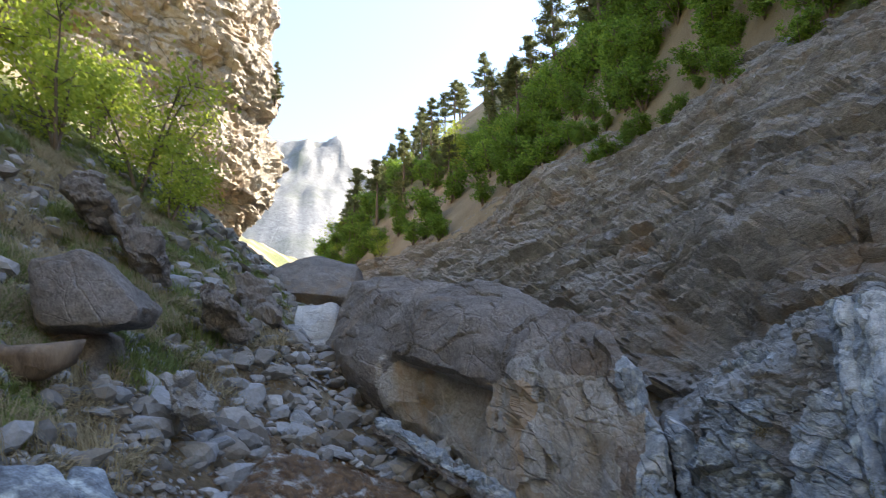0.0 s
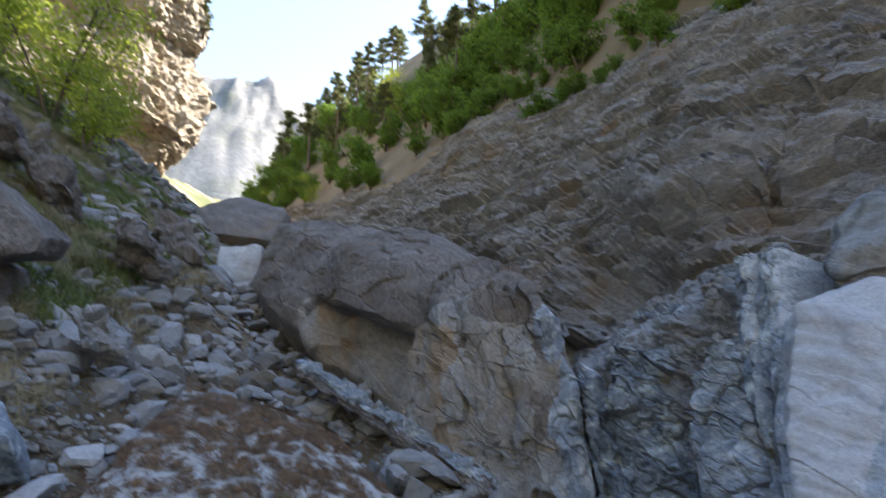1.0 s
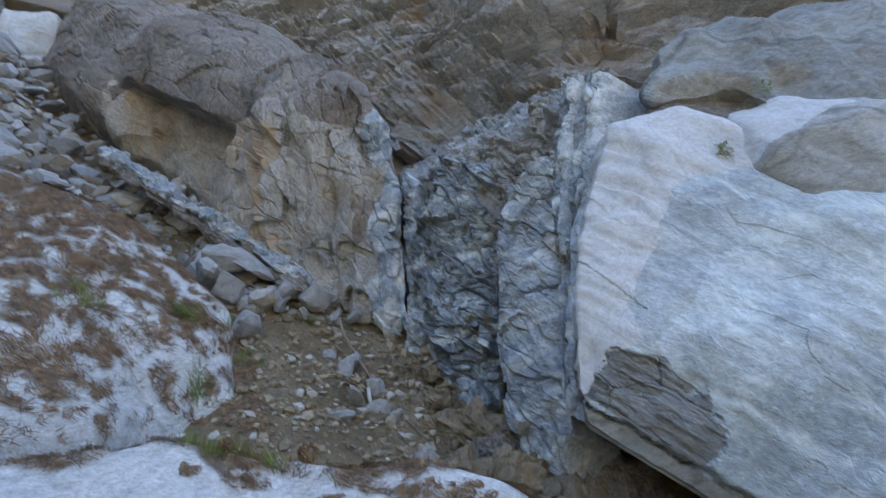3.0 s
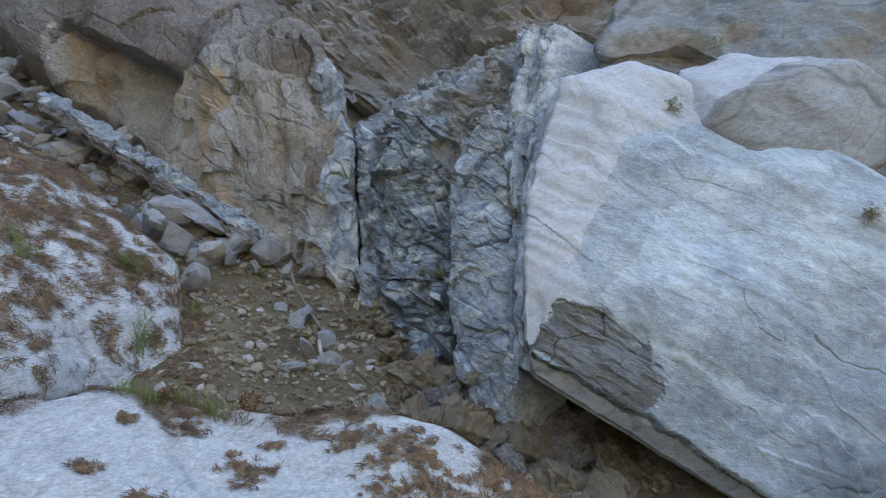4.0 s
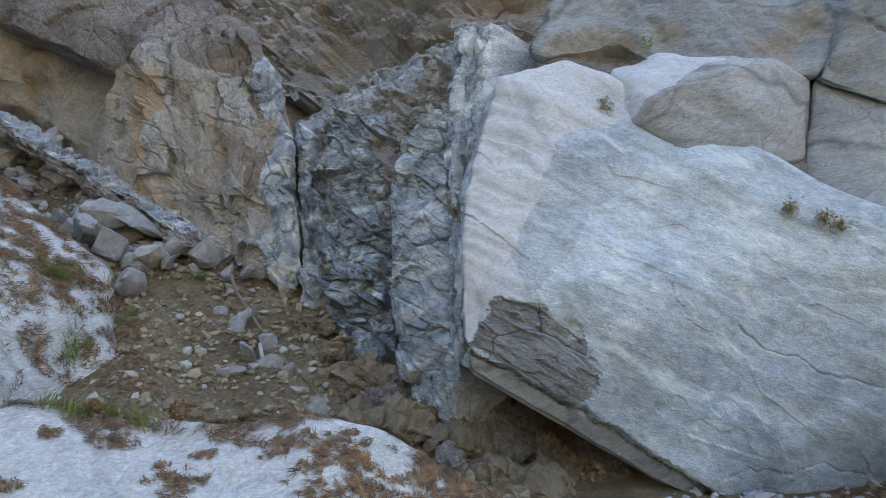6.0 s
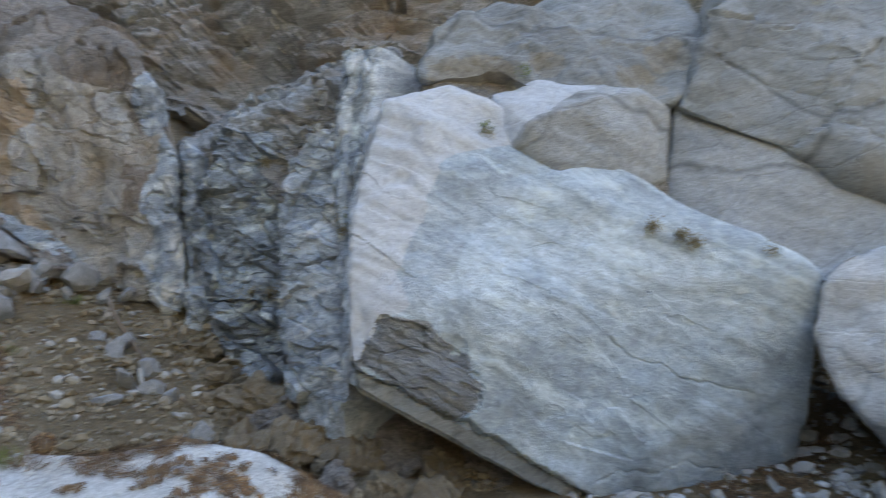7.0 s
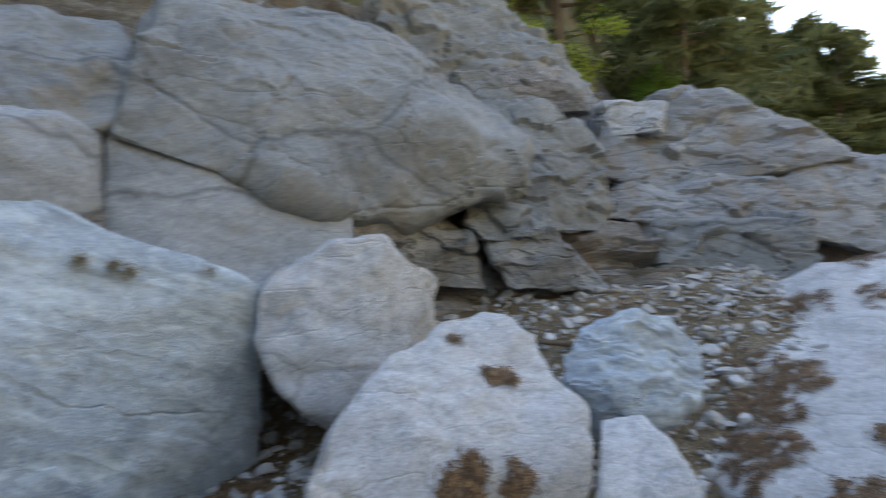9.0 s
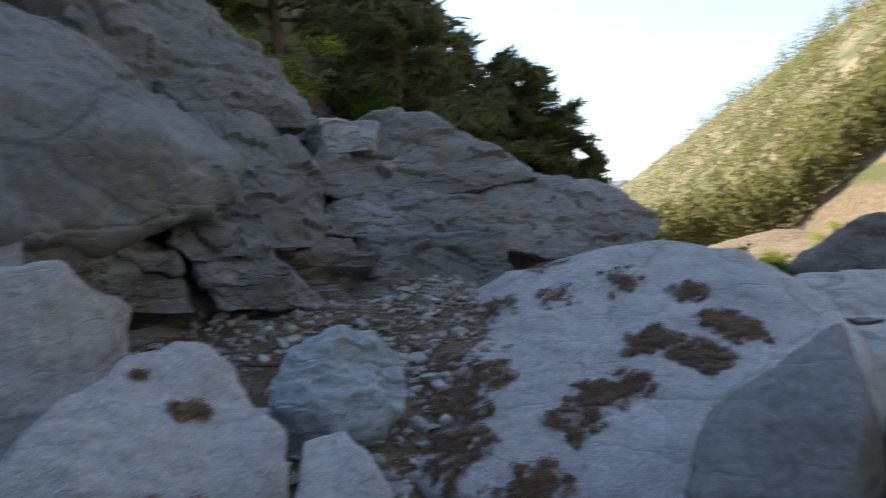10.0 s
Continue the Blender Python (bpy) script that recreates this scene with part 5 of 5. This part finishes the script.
for k in range(16):
    x, y = 10.5 + 4.5 * ((k * 0.618) % 1), -1.5 + 5.0 * ((k * 0.755) % 1)
    plant_at((fresh + bushes)[k % 7], x, y, 47 * k, 0.22 + 0.25 * ((k * 0.41) % 1), z=slope_top(x, y))
for k in range(30):
    u, back = (k // 2) / 14, k % 2
    x, y = (22.5, -6.3 - 3.1 * u) if back == 0 else (30.0, -8.3 - 4.0 * u)
    tall = (9.8 - 5.0 * u if back == 0 else 13.6 - 6.6 * u) * (0.70 + 0.25 * ((k * 0.618) % 1))
    plant_at(pines[k % 4], x + 1.5 * math.sin(7 * k), y, 70 * k, tall / 7)
for k, (x, y, s) in enumerate(((-6.5, 10.5, 0.85), (-7.6, 12.2, 1.0), (-6.0, 12.6, 0.9), (-8.8, 11.0, 1.1), (-8.2, 14.5, 1.0), (-6.9, 15.5, 0.9), (-10.4, 13.2, 1.2), (-5.4, 14.0, 0.7), (-9.5, 9.5, 1.1), (-11.5, 10.6, 1.3), (-4.9, 11.6, 0.55))):
    plant_at(fresh[k % 3], x, y, 57 * k, s)
for k in range(26):
    a, r = radians(-113 - 0.75 * k), 22 + 17 * ((k * 0.618) % 1)
    plant_at((fresh + bushes)[k % 7], -math.sin(a) * r, math.cos(a) * r, 50 * k, 0.35 + 0.3 * ((k * 0.37) % 1))
for k, (x, y, z, s) in enumerate(((-10.6, 41, 40, 0.8), (-11.8, 39, 41, 0.9), (-13.5, 40, 42, 0.7), (-10.3, 38.2, 23.2, 0.45), (-11.4, 36.5, 38, 0.7))):
    plant_at(pines[k % 4], x, y, 80 * k, s, 0.3, z)
for t in pines + bushes + fresh:
    for o in (t, *t.children_recursive):
        bpy.data.objects.remove(o)


def far_wood(name, seed, count, spread, label):
    """Trees of a far slope, too small to pick apart."""
    rng = np.random.default_rng(seed)
    x, y = spread(rng, count)
    count = len(x)
    z = ground_z(x, y)
    h = rng.uniform(3, 8, count) * (0.9 + np.hypot(x, y) / 400)
    base = np.stack([x, y, z], 1)
    t = rng.uniform(0, 1, (count, 16)) ** 0.8
    r = (1 - t) * 0.13 + 0.03
    a = rng.uniform(0, 2 * np.pi, (count, 16))
    p = base[:, None] + np.stack([np.cos(a) * r, np.sin(a) * r, 0.15 + 0.85 * t], -1) * h[:, None, None]
    v, f = leaves(p.reshape(-1, 3), 0.42, rng, 0.2, 2.2)
    ob = new(name, mesh_of(name, v, f, OLIVE, False))
    return tagged(ob, label, kind="stuff")


def south_slope(rng, count):
    r, a = 90 + 900 * rng.uniform(0, 1, count) ** 1.7, np.radians(rng.uniform(-146, -111, count))
    x, y = -np.sin(a) * r, np.cos(a) * r
    k = fbm(np.stack([x, y, np.zeros(count)], 1) / 22, 3, 91) > -0.3
    return x[k], y[k]


far_wood("far_wood", 5, 14000, south_slope, "sparse sunlit wood on the far valley side")


# ---- loose stones ----
def stone_mesh(rng, level):
    d, f = ball(level)
    n = rng.normal(size=(13, 3))
    n /= np.linalg.norm(n, axis=1)[:, None]
    h = rng.uniform(0.55, 0.95, 13)
    reach = np.maximum(d @ n.T, 0) / h
    r = 1 / np.maximum(reach.max(1), 0.65)
    return d * r[:, None] * (1.0, rng.uniform(0.6, 0.95), rng.uniform(0.4, 0.75)), f


SHAPES = {lv: [stone_mesh(np.random.default_rng(900 + k), lv) for k in range(10)] for lv in (1, 2, 3)}


def gravel(name, seed, xy, sizes, material, label):
    rng = np.random.default_rng(seed)
    z = ground_z(xy[:, 0], xy[:, 1])
    verts, faces, n = [], [], 0
    for k in range(len(xy)):
        v, f = SHAPES[2 if sizes[k] > 0.05 else 1][k % 10]
        v = v @ spin(*rng.uniform(-35, 35, 2), rng.uniform(0, 360)).T * sizes[k] + (xy[k, 0], xy[k, 1], z[k] + 0.15 * sizes[k])
        verts.append(v)
        faces.append(f + n)
        n += len(v)
    ob = new(name, mesh_of(name, np.concatenate(verts), np.concatenate(faces), material, False))
    return tagged(ob, label, kind="stuff")


def loose_material(name, tones):
    m, nt, bsdf = nodes_of(name)
    at = nt.nodes.new("ShaderNodeTexCoord").outputs["Object"]
    geo = nt.nodes.new("ShaderNodeNewGeometry").outputs["Random Per Island"]
    c = ramp(nt, geo, [(k / (len(tones) - 1), t) for k, t in enumerate(tones)])
    g = ramp(nt, noise_of(nt, at, 30, 6, 0.7), [(0.3, (0.5, 0.5, 0.5)), (0.7, (1, 1, 1))])
    nt.links.new(mixed(nt, 0.8, c, g, "MULTIPLY"), bsdf.inputs["Base Color"])
    bsdf.inputs["Roughness"].default_value = 0.85
    return m


LOOSE = loose_material("loose_limestone", ((0.13, 0.115, 0.095), (0.25, 0.255, 0.265), (0.35, 0.365, 0.39), (0.21, 0.18, 0.14), (0.46, 0.475, 0.50)))
rng = np.random.default_rng(12)
N = 32000
yy = 2.6 + 15 * rng.uniform(0, 1, N) ** 1.6
xx = rng.uniform(-1, 1, N) * (1.2 + 0.42 * yy) - 0.28 * yy - 0.3
keep = (xx < 0.9) & (xx > -1.75 - 0.12 * yy - 2.0 * rng.exponential(1, N)) & ~((xx > 0.2) & (yy < 5.0))
gravel("scree_gravel", 41, np.stack([xx, yy], 1)[keep], (0.019 * np.exp(rng.normal(0, 0.8, N)) * (0.8 + 0.08 * yy)).clip(0.012, 0.2)[keep], LOOSE, "loose blue-grey limestone rubble on the scree")
EARTHY = loose_material("earthy_stone", ((0.15, 0.115, 0.075), (0.24, 0.19, 0.125), (0.32, 0.27, 0.2), (0.2, 0.155, 0.10), (0.40, 0.39, 0.37)))
N = 12000
xx, yy = rng.uniform(0.3, 2.7, N), rng.uniform(2.5, 5.6, N)
gravel("gully_gravel", 42, np.stack([xx, yy], 1), (0.0075 * np.exp(rng.normal(0, 0.85, N))).clip(0.004, 0.05), EARTHY, "small stones and earth in the gully")
BEDSTONE = loose_material("bed_limestone", ((0.27, 0.265, 0.255), (0.42, 0.43, 0.44), (0.52, 0.535, 0.555), (0.36, 0.345, 0.32), (0.60, 0.615, 0.635)))
N = 15000
xx = rng.uniform(2.6, 8.6, N)
yy = rng.uniform(-3.2, 2.2, N)
gravel("bed_gravel", 43, np.stack([xx, yy], 1), (0.018 * np.exp(rng.normal(0, 0.65, N))).clip(0.010, 0.07), BEDSTONE, "grey gravel of the dry stream bed")

rng = np.random.default_rng(15)
for k in range(130):
    y = 3.2 + 11 * rng.uniform(0, 1) ** 1.3
    x = rng.uniform(-1.9 - 0.12 * y, 0.35 - 0.12 * y)
    s = rng.uniform(0.05, 0.16) * (0.7 + 0.06 * y)
    v, f = SHAPES[3][k % 10]
    ob = new("stone", mesh_of("stone", v + 0.02 * fbm(v * 3 + k, 4, k)[:, None] * v, f, STONE, False) if k < 10 else bpy.data.objects["stone" if k % 10 == 0 else "stone.%03d" % (k % 10)].data)
    ob.matrix_world = pose(x, y, float(ground_z([x], [y])[0]) + 0.25 * s, *rng.uniform(-25, 25, 2), rng.uniform(0, 360)) @ Matrix.Scale(s, 4)
    tagged(ob, "loose blue-grey limestone stone on the scree", "stone", "loose stones on the scree")
for k, (x, y, z, s) in enumerate(((0.45, 5.4, 1.06, 0.17), (0.68, 5.36, 1.02, 0.19), (0.32, 5.25, 0.97, 0.16), (0.86, 5.15, 0.88, 0.12), (1.07, 5.1, 0.85, 0.13), (0.95, 5.2, 0.89, 0.09), (0.60, 4.78, 0.70, 0.12), (1.36, 5.0, 0.72, 0.07), (1.26, 4.5, 0.5, 0.09), (1.33, 4.15, 0.36, 0.09), (1.16, 3.98, 0.34, 0.08), (1.04, 3.79, 0.3, 0.07), (0.75, 5.15, 0.86, 0.09), (1.12, 4.6, 0.5, 0.06), (0.15, 5.3, 1.06, 0.08), (0.5, 5.15, 0.87, 0.12), (0.8, 5.0, 0.8, 0.07), (1.2, 4.95, 0.72, 0.06), (0.98, 4.95, 0.76, 0.05))):
    ob = new("stone", bpy.data.objects["stone.%03d" % (1 + k % 9)].data)
    z = max(z, float(ground_z([x], [y])[0]) + 0.3 * s)
    ob.matrix_world = pose(x, y, z, 30 * k, 17 * k, 49 * k) @ Matrix.Scale(s, 4)
    tagged(ob, "angular pale grey stone in the rubble below the slab", "stone", "rubble stones in the gully")

for k in range(16):
    x, y = 1.05 + 1.3 * ((k * 0.618) % 1), 2.75 + 2.1 * ((k * 0.755) % 1)
    s = 0.03 + 0.05 * ((k * 0.39) % 1) ** 2
    ob = new("stone", bpy.data.objects["stone.%03d" % (1 + k % 9)].data)
    ob.matrix_world = pose(x, y, float(ground_z([x], [y])[0]) + 0.2 * s, 23 * k, 41 * k, 67 * k) @ Matrix.Scale(s, 4)
    tagged(ob, "half-buried stone in the earth of the gully", "stone", "half-buried stones in the gully")


# ---- pine litter, grass ----
def surface(*obs):
    verts, polys, n = [], [], 0
    for ob in obs:
        co = np.zeros(len(ob.data.vertices) * 3, np.float32)
        ob.data.vertices.foreach_get("co", co)
        verts += (co.reshape(-1, 3) + np.array(ob.location)).tolist()
        polys += [[i + n for i in p.vertices] for p in ob.data.polygons]
        n = len(verts)
    return BVHTree.FromPolygons(verts, polys)


def blades(name, seed, tree, spots, per, length, width, radius, lift, material, label, upright=0.0):
    """Tufts of thin bent blades at the spots, laid on the surface (upright 0) or standing (1)."""
    rng = np.random.default_rng(seed)
    down, hits, normals = Vector((0, 0, -1)), [], []
    for x, y in spots:
        hit, normal, _, _ = tree.ray_cast(Vector((x, y, 40)), down)
        if hit is not None and normal.z >= 0.25:
            hits.append(hit[:])
            normals.append(normal[:])
    hit, normal = np.repeat(np.array(hits), per, axis=0), np.repeat(np.array(normals), per, axis=0)
    m = len(hit)
    a = np.cross(normal, (0.3, 1, 0.2))
    a /= np.linalg.norm(a, axis=1)[:, None]
    b = np.cross(normal, a)
    t = 2.2 * np.sin(5 * hit[:, 0] + 3 * hit[:, 1]) + 2.2 * np.sin(6 * hit[:, 1] - 4 * hit[:, 0]) + rng.normal(0, 0.75, m)
    w = np.cos(t)[:, None] * a + np.sin(t)[:, None] * b
    up = normal * (1 - upright) + np.array([0, 0, 1.0]) * upright
    at = hit + rng.normal(0, radius, (m, 1)) * a + rng.normal(0, radius, (m, 1)) * b + normal * rng.uniform(0.002, lift, (m, 1))
    ln = length * rng.uniform(0.5, 1.2, (m, 1))
    side = np.cross(w, normal) * width * 0.5
    rise = up * ln * (0.75 * upright + rng.uniform(-0.05, 0.12, (m, 1)))
    tip = at + w * ln * (1 - 0.6 * upright) + rise
    mid = (at + tip) / 2 + up * ln * (0.06 + 0.15 * upright)
    v = np.stack([at - side, at + side, mid + side * 0.8, mid - side * 0.8, tip], 1).reshape(-1, 3)
    n = len(v) // 5
    base = np.arange(n)[:, None] * 5
    faces = np.concatenate([base + [0, 1, 2], base + [0, 2, 3], base + [3, 2, 4]])
    ob = new(name, mesh_of(name, v, faces, material, False))
    return tagged(ob, label, kind="stuff")


def patchy(rng, count, box, freq, limit, seed):
    """Random spots in a box (x0, y0, x1, y1), gathered in patches."""
    x, y = rng.uniform(box[0], box[2], count), rng.uniform(box[1], box[3], count)
    n = fbm(np.stack([x, y, np.zeros(count)], 1) * freq, 3, seed)
    k = n > limit
    return np.stack([x[k], y[k]], 1)


def heaps(rng, rows):
    """Ragged mats of spots about the places (x, y, radius, number)."""
    out = []
    for k, (x, y, r, n) in enumerate(rows):
        d = rng.uniform(-2.2, 2.2, (int(9 * n), 2))
        a = rng.uniform(0, np.pi)
        d = d @ np.array([[math.cos(a), math.sin(a)], [-math.sin(a), math.cos(a)]]) * (1.0, 0.62)
        p = np.stack([d[:, 0] * 2.6, d[:, 1] * 2.6, np.full(len(d), 3.7 * k)], 1)
        g = 2.0 * fbm(p, 4, 50, 0.7) + 0.55 - np.hypot(d[:, 0], d[:, 1])
        d = d[g > 0.0]
        out.append((d * r + (x, y))[:n])
    return np.concatenate(out)


rng = np.random.default_rng(21)
rocks = {o.name: o for o in scene.objects if o.type == "MESH"}
near_rock = surface(rocks["needle_strewn_boulder"])
slab_rock = surface(rocks["needle_strewn_slab"], ground)
bed_rock = surface(rocks["needle_strewn_boulder.001"], rocks["river_boulder.001"], rocks["river_boulder.002"], ground)
soil = surface(ground)
RIDGE = [(-0.75, 2.5), (-0.02, 2.47), (0.3, 2.47), (0.6, 2.42), (0.95, 2.25), (1.2, 2.05), (1.4, 1.88), (1.62, 1.62)]
band = patchy(rng, 15000, (-0.8, 1.5, 1.75, 2.65), 3.5, -0.35, 3)
wide = np.interp(band[:, 0], [-0.8, 0.0, 0.2, 0.6, 1.0, 1.3, 1.7], [0.07, 0.08, 0.12, 0.13, 0.12, 0.20, 0.20])
gone = near_line(band[:, 0], band[:, 1], RIDGE) / wide
band = band[gone + 0.9 * rng.uniform(0, 1, len(band)) ** 2 + 0.8 * fbm(np.c_[band * 7, np.zeros(len(band))], 3, 4) < 1.0]
blades("needle_litter", 1, near_rock, band, 8, 0.045, 0.0024, 0.012, 0.010, LITTER, "brown pine needles lying on the pale boulder")
blades("needle_litter", 8, near_rock, heaps(rng, [(0.54, 2.07, 0.045, 70), (0.62, 2.2, 0.02, 25), (0.12, 2.02, 0.025, 25), (0.26, 1.9, 0.04, 50), (0.33, 1.87, 0.04, 50), (0.50, 2.15, 0.015, 10), (0.86, 2.11, 0.04, 60), (0.92, 1.86, 0.035, 50), (1.02, 1.98, 0.09, 200), (1.04, 1.82, 0.05, 80), (1.15, 1.8, 0.06, 90), (1.05, 1.72, 0.04, 40), (0.78, 1.8, 0.012, 8), (1.3, 1.6, 0.05, 60), (0.2, 2.28, 0.02, 20), (0.37, 2.3, 0.04, 60)]), 8, 0.024, 0.003, 0.006, 0.008, LITTER, "small clumps of brown needles on the pale boulder")
blades("needle_litter", 2, slab_rock, np.concatenate([patchy(rng, 17000, (-1.6, 2.7, 0.6, 5.6), 15.0, 0.22, 5), patchy(rng, 9000, (-1.5, 4.2, 0.6, 5.7), 12.0, 0.18, 15), patchy(rng, 6000, (-1.8, 4.8, 0.9, 7.2), 5.0, 0.1, 8), patchy(rng, 1600, (-1.6, 2.7, 0.6, 5.6), 4.0, -0.6, 6)]), 8, 0.045, 0.004, 0.014, 0.016, LITTER, "brown pine needles and twigs on the white slab")
on_white = [(4.52, -2.06, 0.10, 130), (4.42, -2.2, 0.12, 160), (4.3, -1.85, 0.12, 90), (4.82, -2.55, 0.10, 110), (4.7, -2.62, 0.09, 80), (4.65, -3.05, 0.10, 130), (4.5, -3.08, 0.10, 130), (4.29, -2.73, 0.09, 70), (4.45, -2.7, 0.11, 80), (5.21, -3.13, 0.10, 60), (5.85, -2.88, 0.12, 50), (6.9, -2.57, 0.15, 50), (6.3, -1.87, 0.16, 80), (6.05, -2.36, 0.13, 50), (5.25, -1.59, 0.12, 90), (4.97, -1.32, 0.14, 120), (4.6, -1.2, 0.16, 160), (4.0, -1.56, 0.09, 60), (3.95, -1.4, 0.1, 60), (5.35, -1.35, 0.15, 100)]
on_long = [(3.40, 0.10, 0.026, 25), (3.47, 0.06, 0.024, 18), (2.87, 0.10, 0.03, 36), (2.94, -0.04, 0.03, 36), (2.8, 0.17, 0.026, 24), (3.6, 0.32, 0.02, 8)]
low = [(4.4, 1.75, 0.12, 110), (4.0, 1.6, 0.15, 130), (3.7, 1.75, 0.12, 70), (3.9, -0.95, 0.2, 140), (4.2, -1.05, 0.15, 100), (5.8, -0.4, 0.4, 90)]
blades("needle_litter", 3, bed_rock, heaps(rng, [(x, y, 0.95 * r, 3 * n) for x, y, r, n in on_white + on_long + low]), 7, 0.034, 0.0055, 0.014, 0.02, LITTER, "dark brown pine needles heaped on the white boulders")
blades("bank_grass", 4, soil, patchy(rng, 12000, (-9, 3.4, -2.5, 14), 1.2, -0.2, 9), 12, 0.2, 0.009, 0.06, 0.01, GRASS, "short green grass on the grassy bank", 0.8)
blades("dry_grass", 5, soil, patchy(rng, 7000, (-8.5, 3.5, -2.0, 12), 1.3, -0.15, 10), 16, 0.26, 0.007, 0.05, 0.01, STRAW, "dry straw-coloured grass on the grassy bank", 0.6)
blades("needle_tuft", 6, near_rock, heaps(rng, [(0.28, 2.46, 0.05, 26), (0.46, 2.43, 0.025, 8)]), 12, 0.06, 0.003, 0.02, 0.01, GRASS, "green grass tuft on the boulder's edge", 0.7)

blades("slab_grass", 7, slab_rock, heaps(rng, [(0.18, 4.24, 0.07, 18), (0.26, 3.9, 0.05, 10), (0.5, 4.4, 0.05, 8), (1.02, 4.95, 0.03, 6), (-0.3, 4.0, 0.06, 8)]), 12, 0.10, 0.004, 0.02, 0.01, GRASS, "green grass tufts among the litter of the slab", 0.6)


def sprigs(name, seed, places, per, length, material, label):
    """Small tufts standing in the joints of the rock."""
    rng = np.random.default_rng(seed)
    out = []
    for x, y, z in places:
        at = np.array((x, y, z)) + rng.normal(0, 0.02, (per, 3))
        w = rng.normal(0, 1, (per, 3)) * (1, 1, 0.6) + (-0.4, -0.5, 0.3)
        w *= length * rng.uniform(0.5, 1.1, (per, 1)) / np.linalg.norm(w, axis=1)[:, None]
        side = np.cross(w, (0.2, 0.1, 1.0))
        side *= 0.003 / (np.linalg.norm(side, axis=1)[:, None] + 1e-9)
        out.append(np.stack([at - side, at + side, at + w * 0.6 + side, at + w * 0.6 - side, at + w + (0, 0, -0.015)], 1))
    v = np.concatenate(out).reshape(-1, 3)
    base = np.arange(len(v) // 5)[:, None] * 5
    ob = new(name, mesh_of(name, v, (base + [0, 1, 2, 3]).tolist() + (base + [3, 2, 4]).tolist(), material, False))
    return tagged(ob, label, kind="stuff")


sprigs("joint_grass", 1, [(2.92, 3.10, 2.0), (2.95, 3.08, 1.96), (2.33, 3.72, 1.42), (3.3, 3.2, 2.4)], 40, 0.035, GRASS, "green sprigs in the joints of the marble face")
sprigs("joint_litter", 2, [(2.92, 3.08, 1.93), (3.46, 2.24, 1.46), (3.58, 2.13, 1.42), (3.64, 2.08, 1.39), (3.96, 1.83, 1.36), (2.32, 3.72, 1.38), (2.28, 3.62, 1.3), (2.18, 4.66, 1.72), (2.0, 4.3, 0.82), (2.08, 4.2, 0.84), (1.93, 4.36, 0.8)], 110, 0.035, STRAW, "dry needles caught on ledges of the rock")

log = new("rotten_log")
log.location = (-2.72, 4.6, 2.2)
tagged(log, "short rotten hollow log lying on the bank", "log")
v, f = tube(np.array([(-0.35, -0.12, 0.0), (-0.15, -0.07, -0.01), (0.02, -0.01, 0.0), (0.2, 0.12, 0.1)]), (0.12, 0.13, 0.12, 0.07), 14)
v = v + 0.05 * fbm(v * (9, 14, 14), 4, 3)[:, None]
mesh_part("body", v, f, ROT, log, smooth=True)
v, f = tube(np.array([(-0.36, -0.125, 0.0), (-0.34, -0.118, 0.0)]), (0.085, 0.085), 14)
mesh_part("hollow", v, f, BARK, log, "dark hollow end")

stick = new("stick")
stick.location = (1.25, 3.93, 0.27)
tagged(stick, "short peeled stick among the stones of the gully", "stick")
v, f = tube(np.array([(0, 0.15, 0.15), (-0.005, 0.08, 0.10), (0.0, 0, 0.05), (0.02, -0.14, 0.0)]), (0.012, 0.013, 0.012, 0.008), 8)
mesh_part("wood", v, f, WOOD, stick, smooth=True)

driftwood = new("driftwood")
driftwood.location = (5.6, -0.35, float(ground_z([5.6], [-0.35])[0]) + 0.05)
tagged(driftwood, "thin reddish-brown branch lying on the gravel below the wall", "branch")
v, f = tube(np.array([(-0.12, 0.5, 0.05), (-0.05, 0.2, 0.02), (0.02, -0.1, 0.03), (0.1, -0.5, 0.01)]), (0.012, 0.02, 0.022, 0.012), 8)
mesh_part("wood", v + 0.01 * fbm(v * 14, 3, 8)[:, None], f, ROT, driftwood, smooth=True)

root = new("root")
root.location = (1.29, 4.45, 0.45)
tagged(root, "thin dark root hanging down the gully bank", "root")
v, f = tube(np.array([(-0.09, 0.33, 0.3), (-0.08, 0.21, 0.2), (0, 0, 0.05), (0.06, -0.33, -0.09), (0.2, -0.8, -0.22)]), (0.008, 0.012, 0.011, 0.008, 0.004), 7)
mesh_part("strand", v, f, BARK, root, smooth=True)


def pine_cone(place, size, turn):
    cone = new("pine_cone")
    cone.matrix_world = pose(*place, *turn)
    tagged(cone, "brown pine cone lying on the pale rock", "pine cone", "fallen pine cones")
    d, f = ball(2)
    mesh_part("core", d * size * (0.8, 0.8, 1.0), f, ROT, cone)
    pieces = []
    for k in range(64):
        z = 0.92 - 1.84 * k / 63
        a, r = 2.4 * k, math.sqrt(1 - z * z)
        n = np.array((math.cos(a) * r, math.sin(a) * r, z))
        s = np.array((-math.sin(a), math.cos(a), 0)) * 0.24
        up = np.array((0, 0, 0.2))
        c = n * (0.86, 0.86, 1.05)
        pieces.append((np.array([c - s, c - up, c + s, c + up, c + n * 0.28]) * size, [[0, 1, 4], [1, 2, 4], [2, 3, 4], [3, 0, 4]]))
    v, f = joined(pieces)
    mesh_part("husk", v, f, LITTER, cone)


for place, size, turn in (((0.57, 2.31, 0.66), 0.033, (70, 20, 0)), ((0.32, 2.44, 0.66), 0.02, (80, 0, 60))):
    pine_cone(place, size, turn)
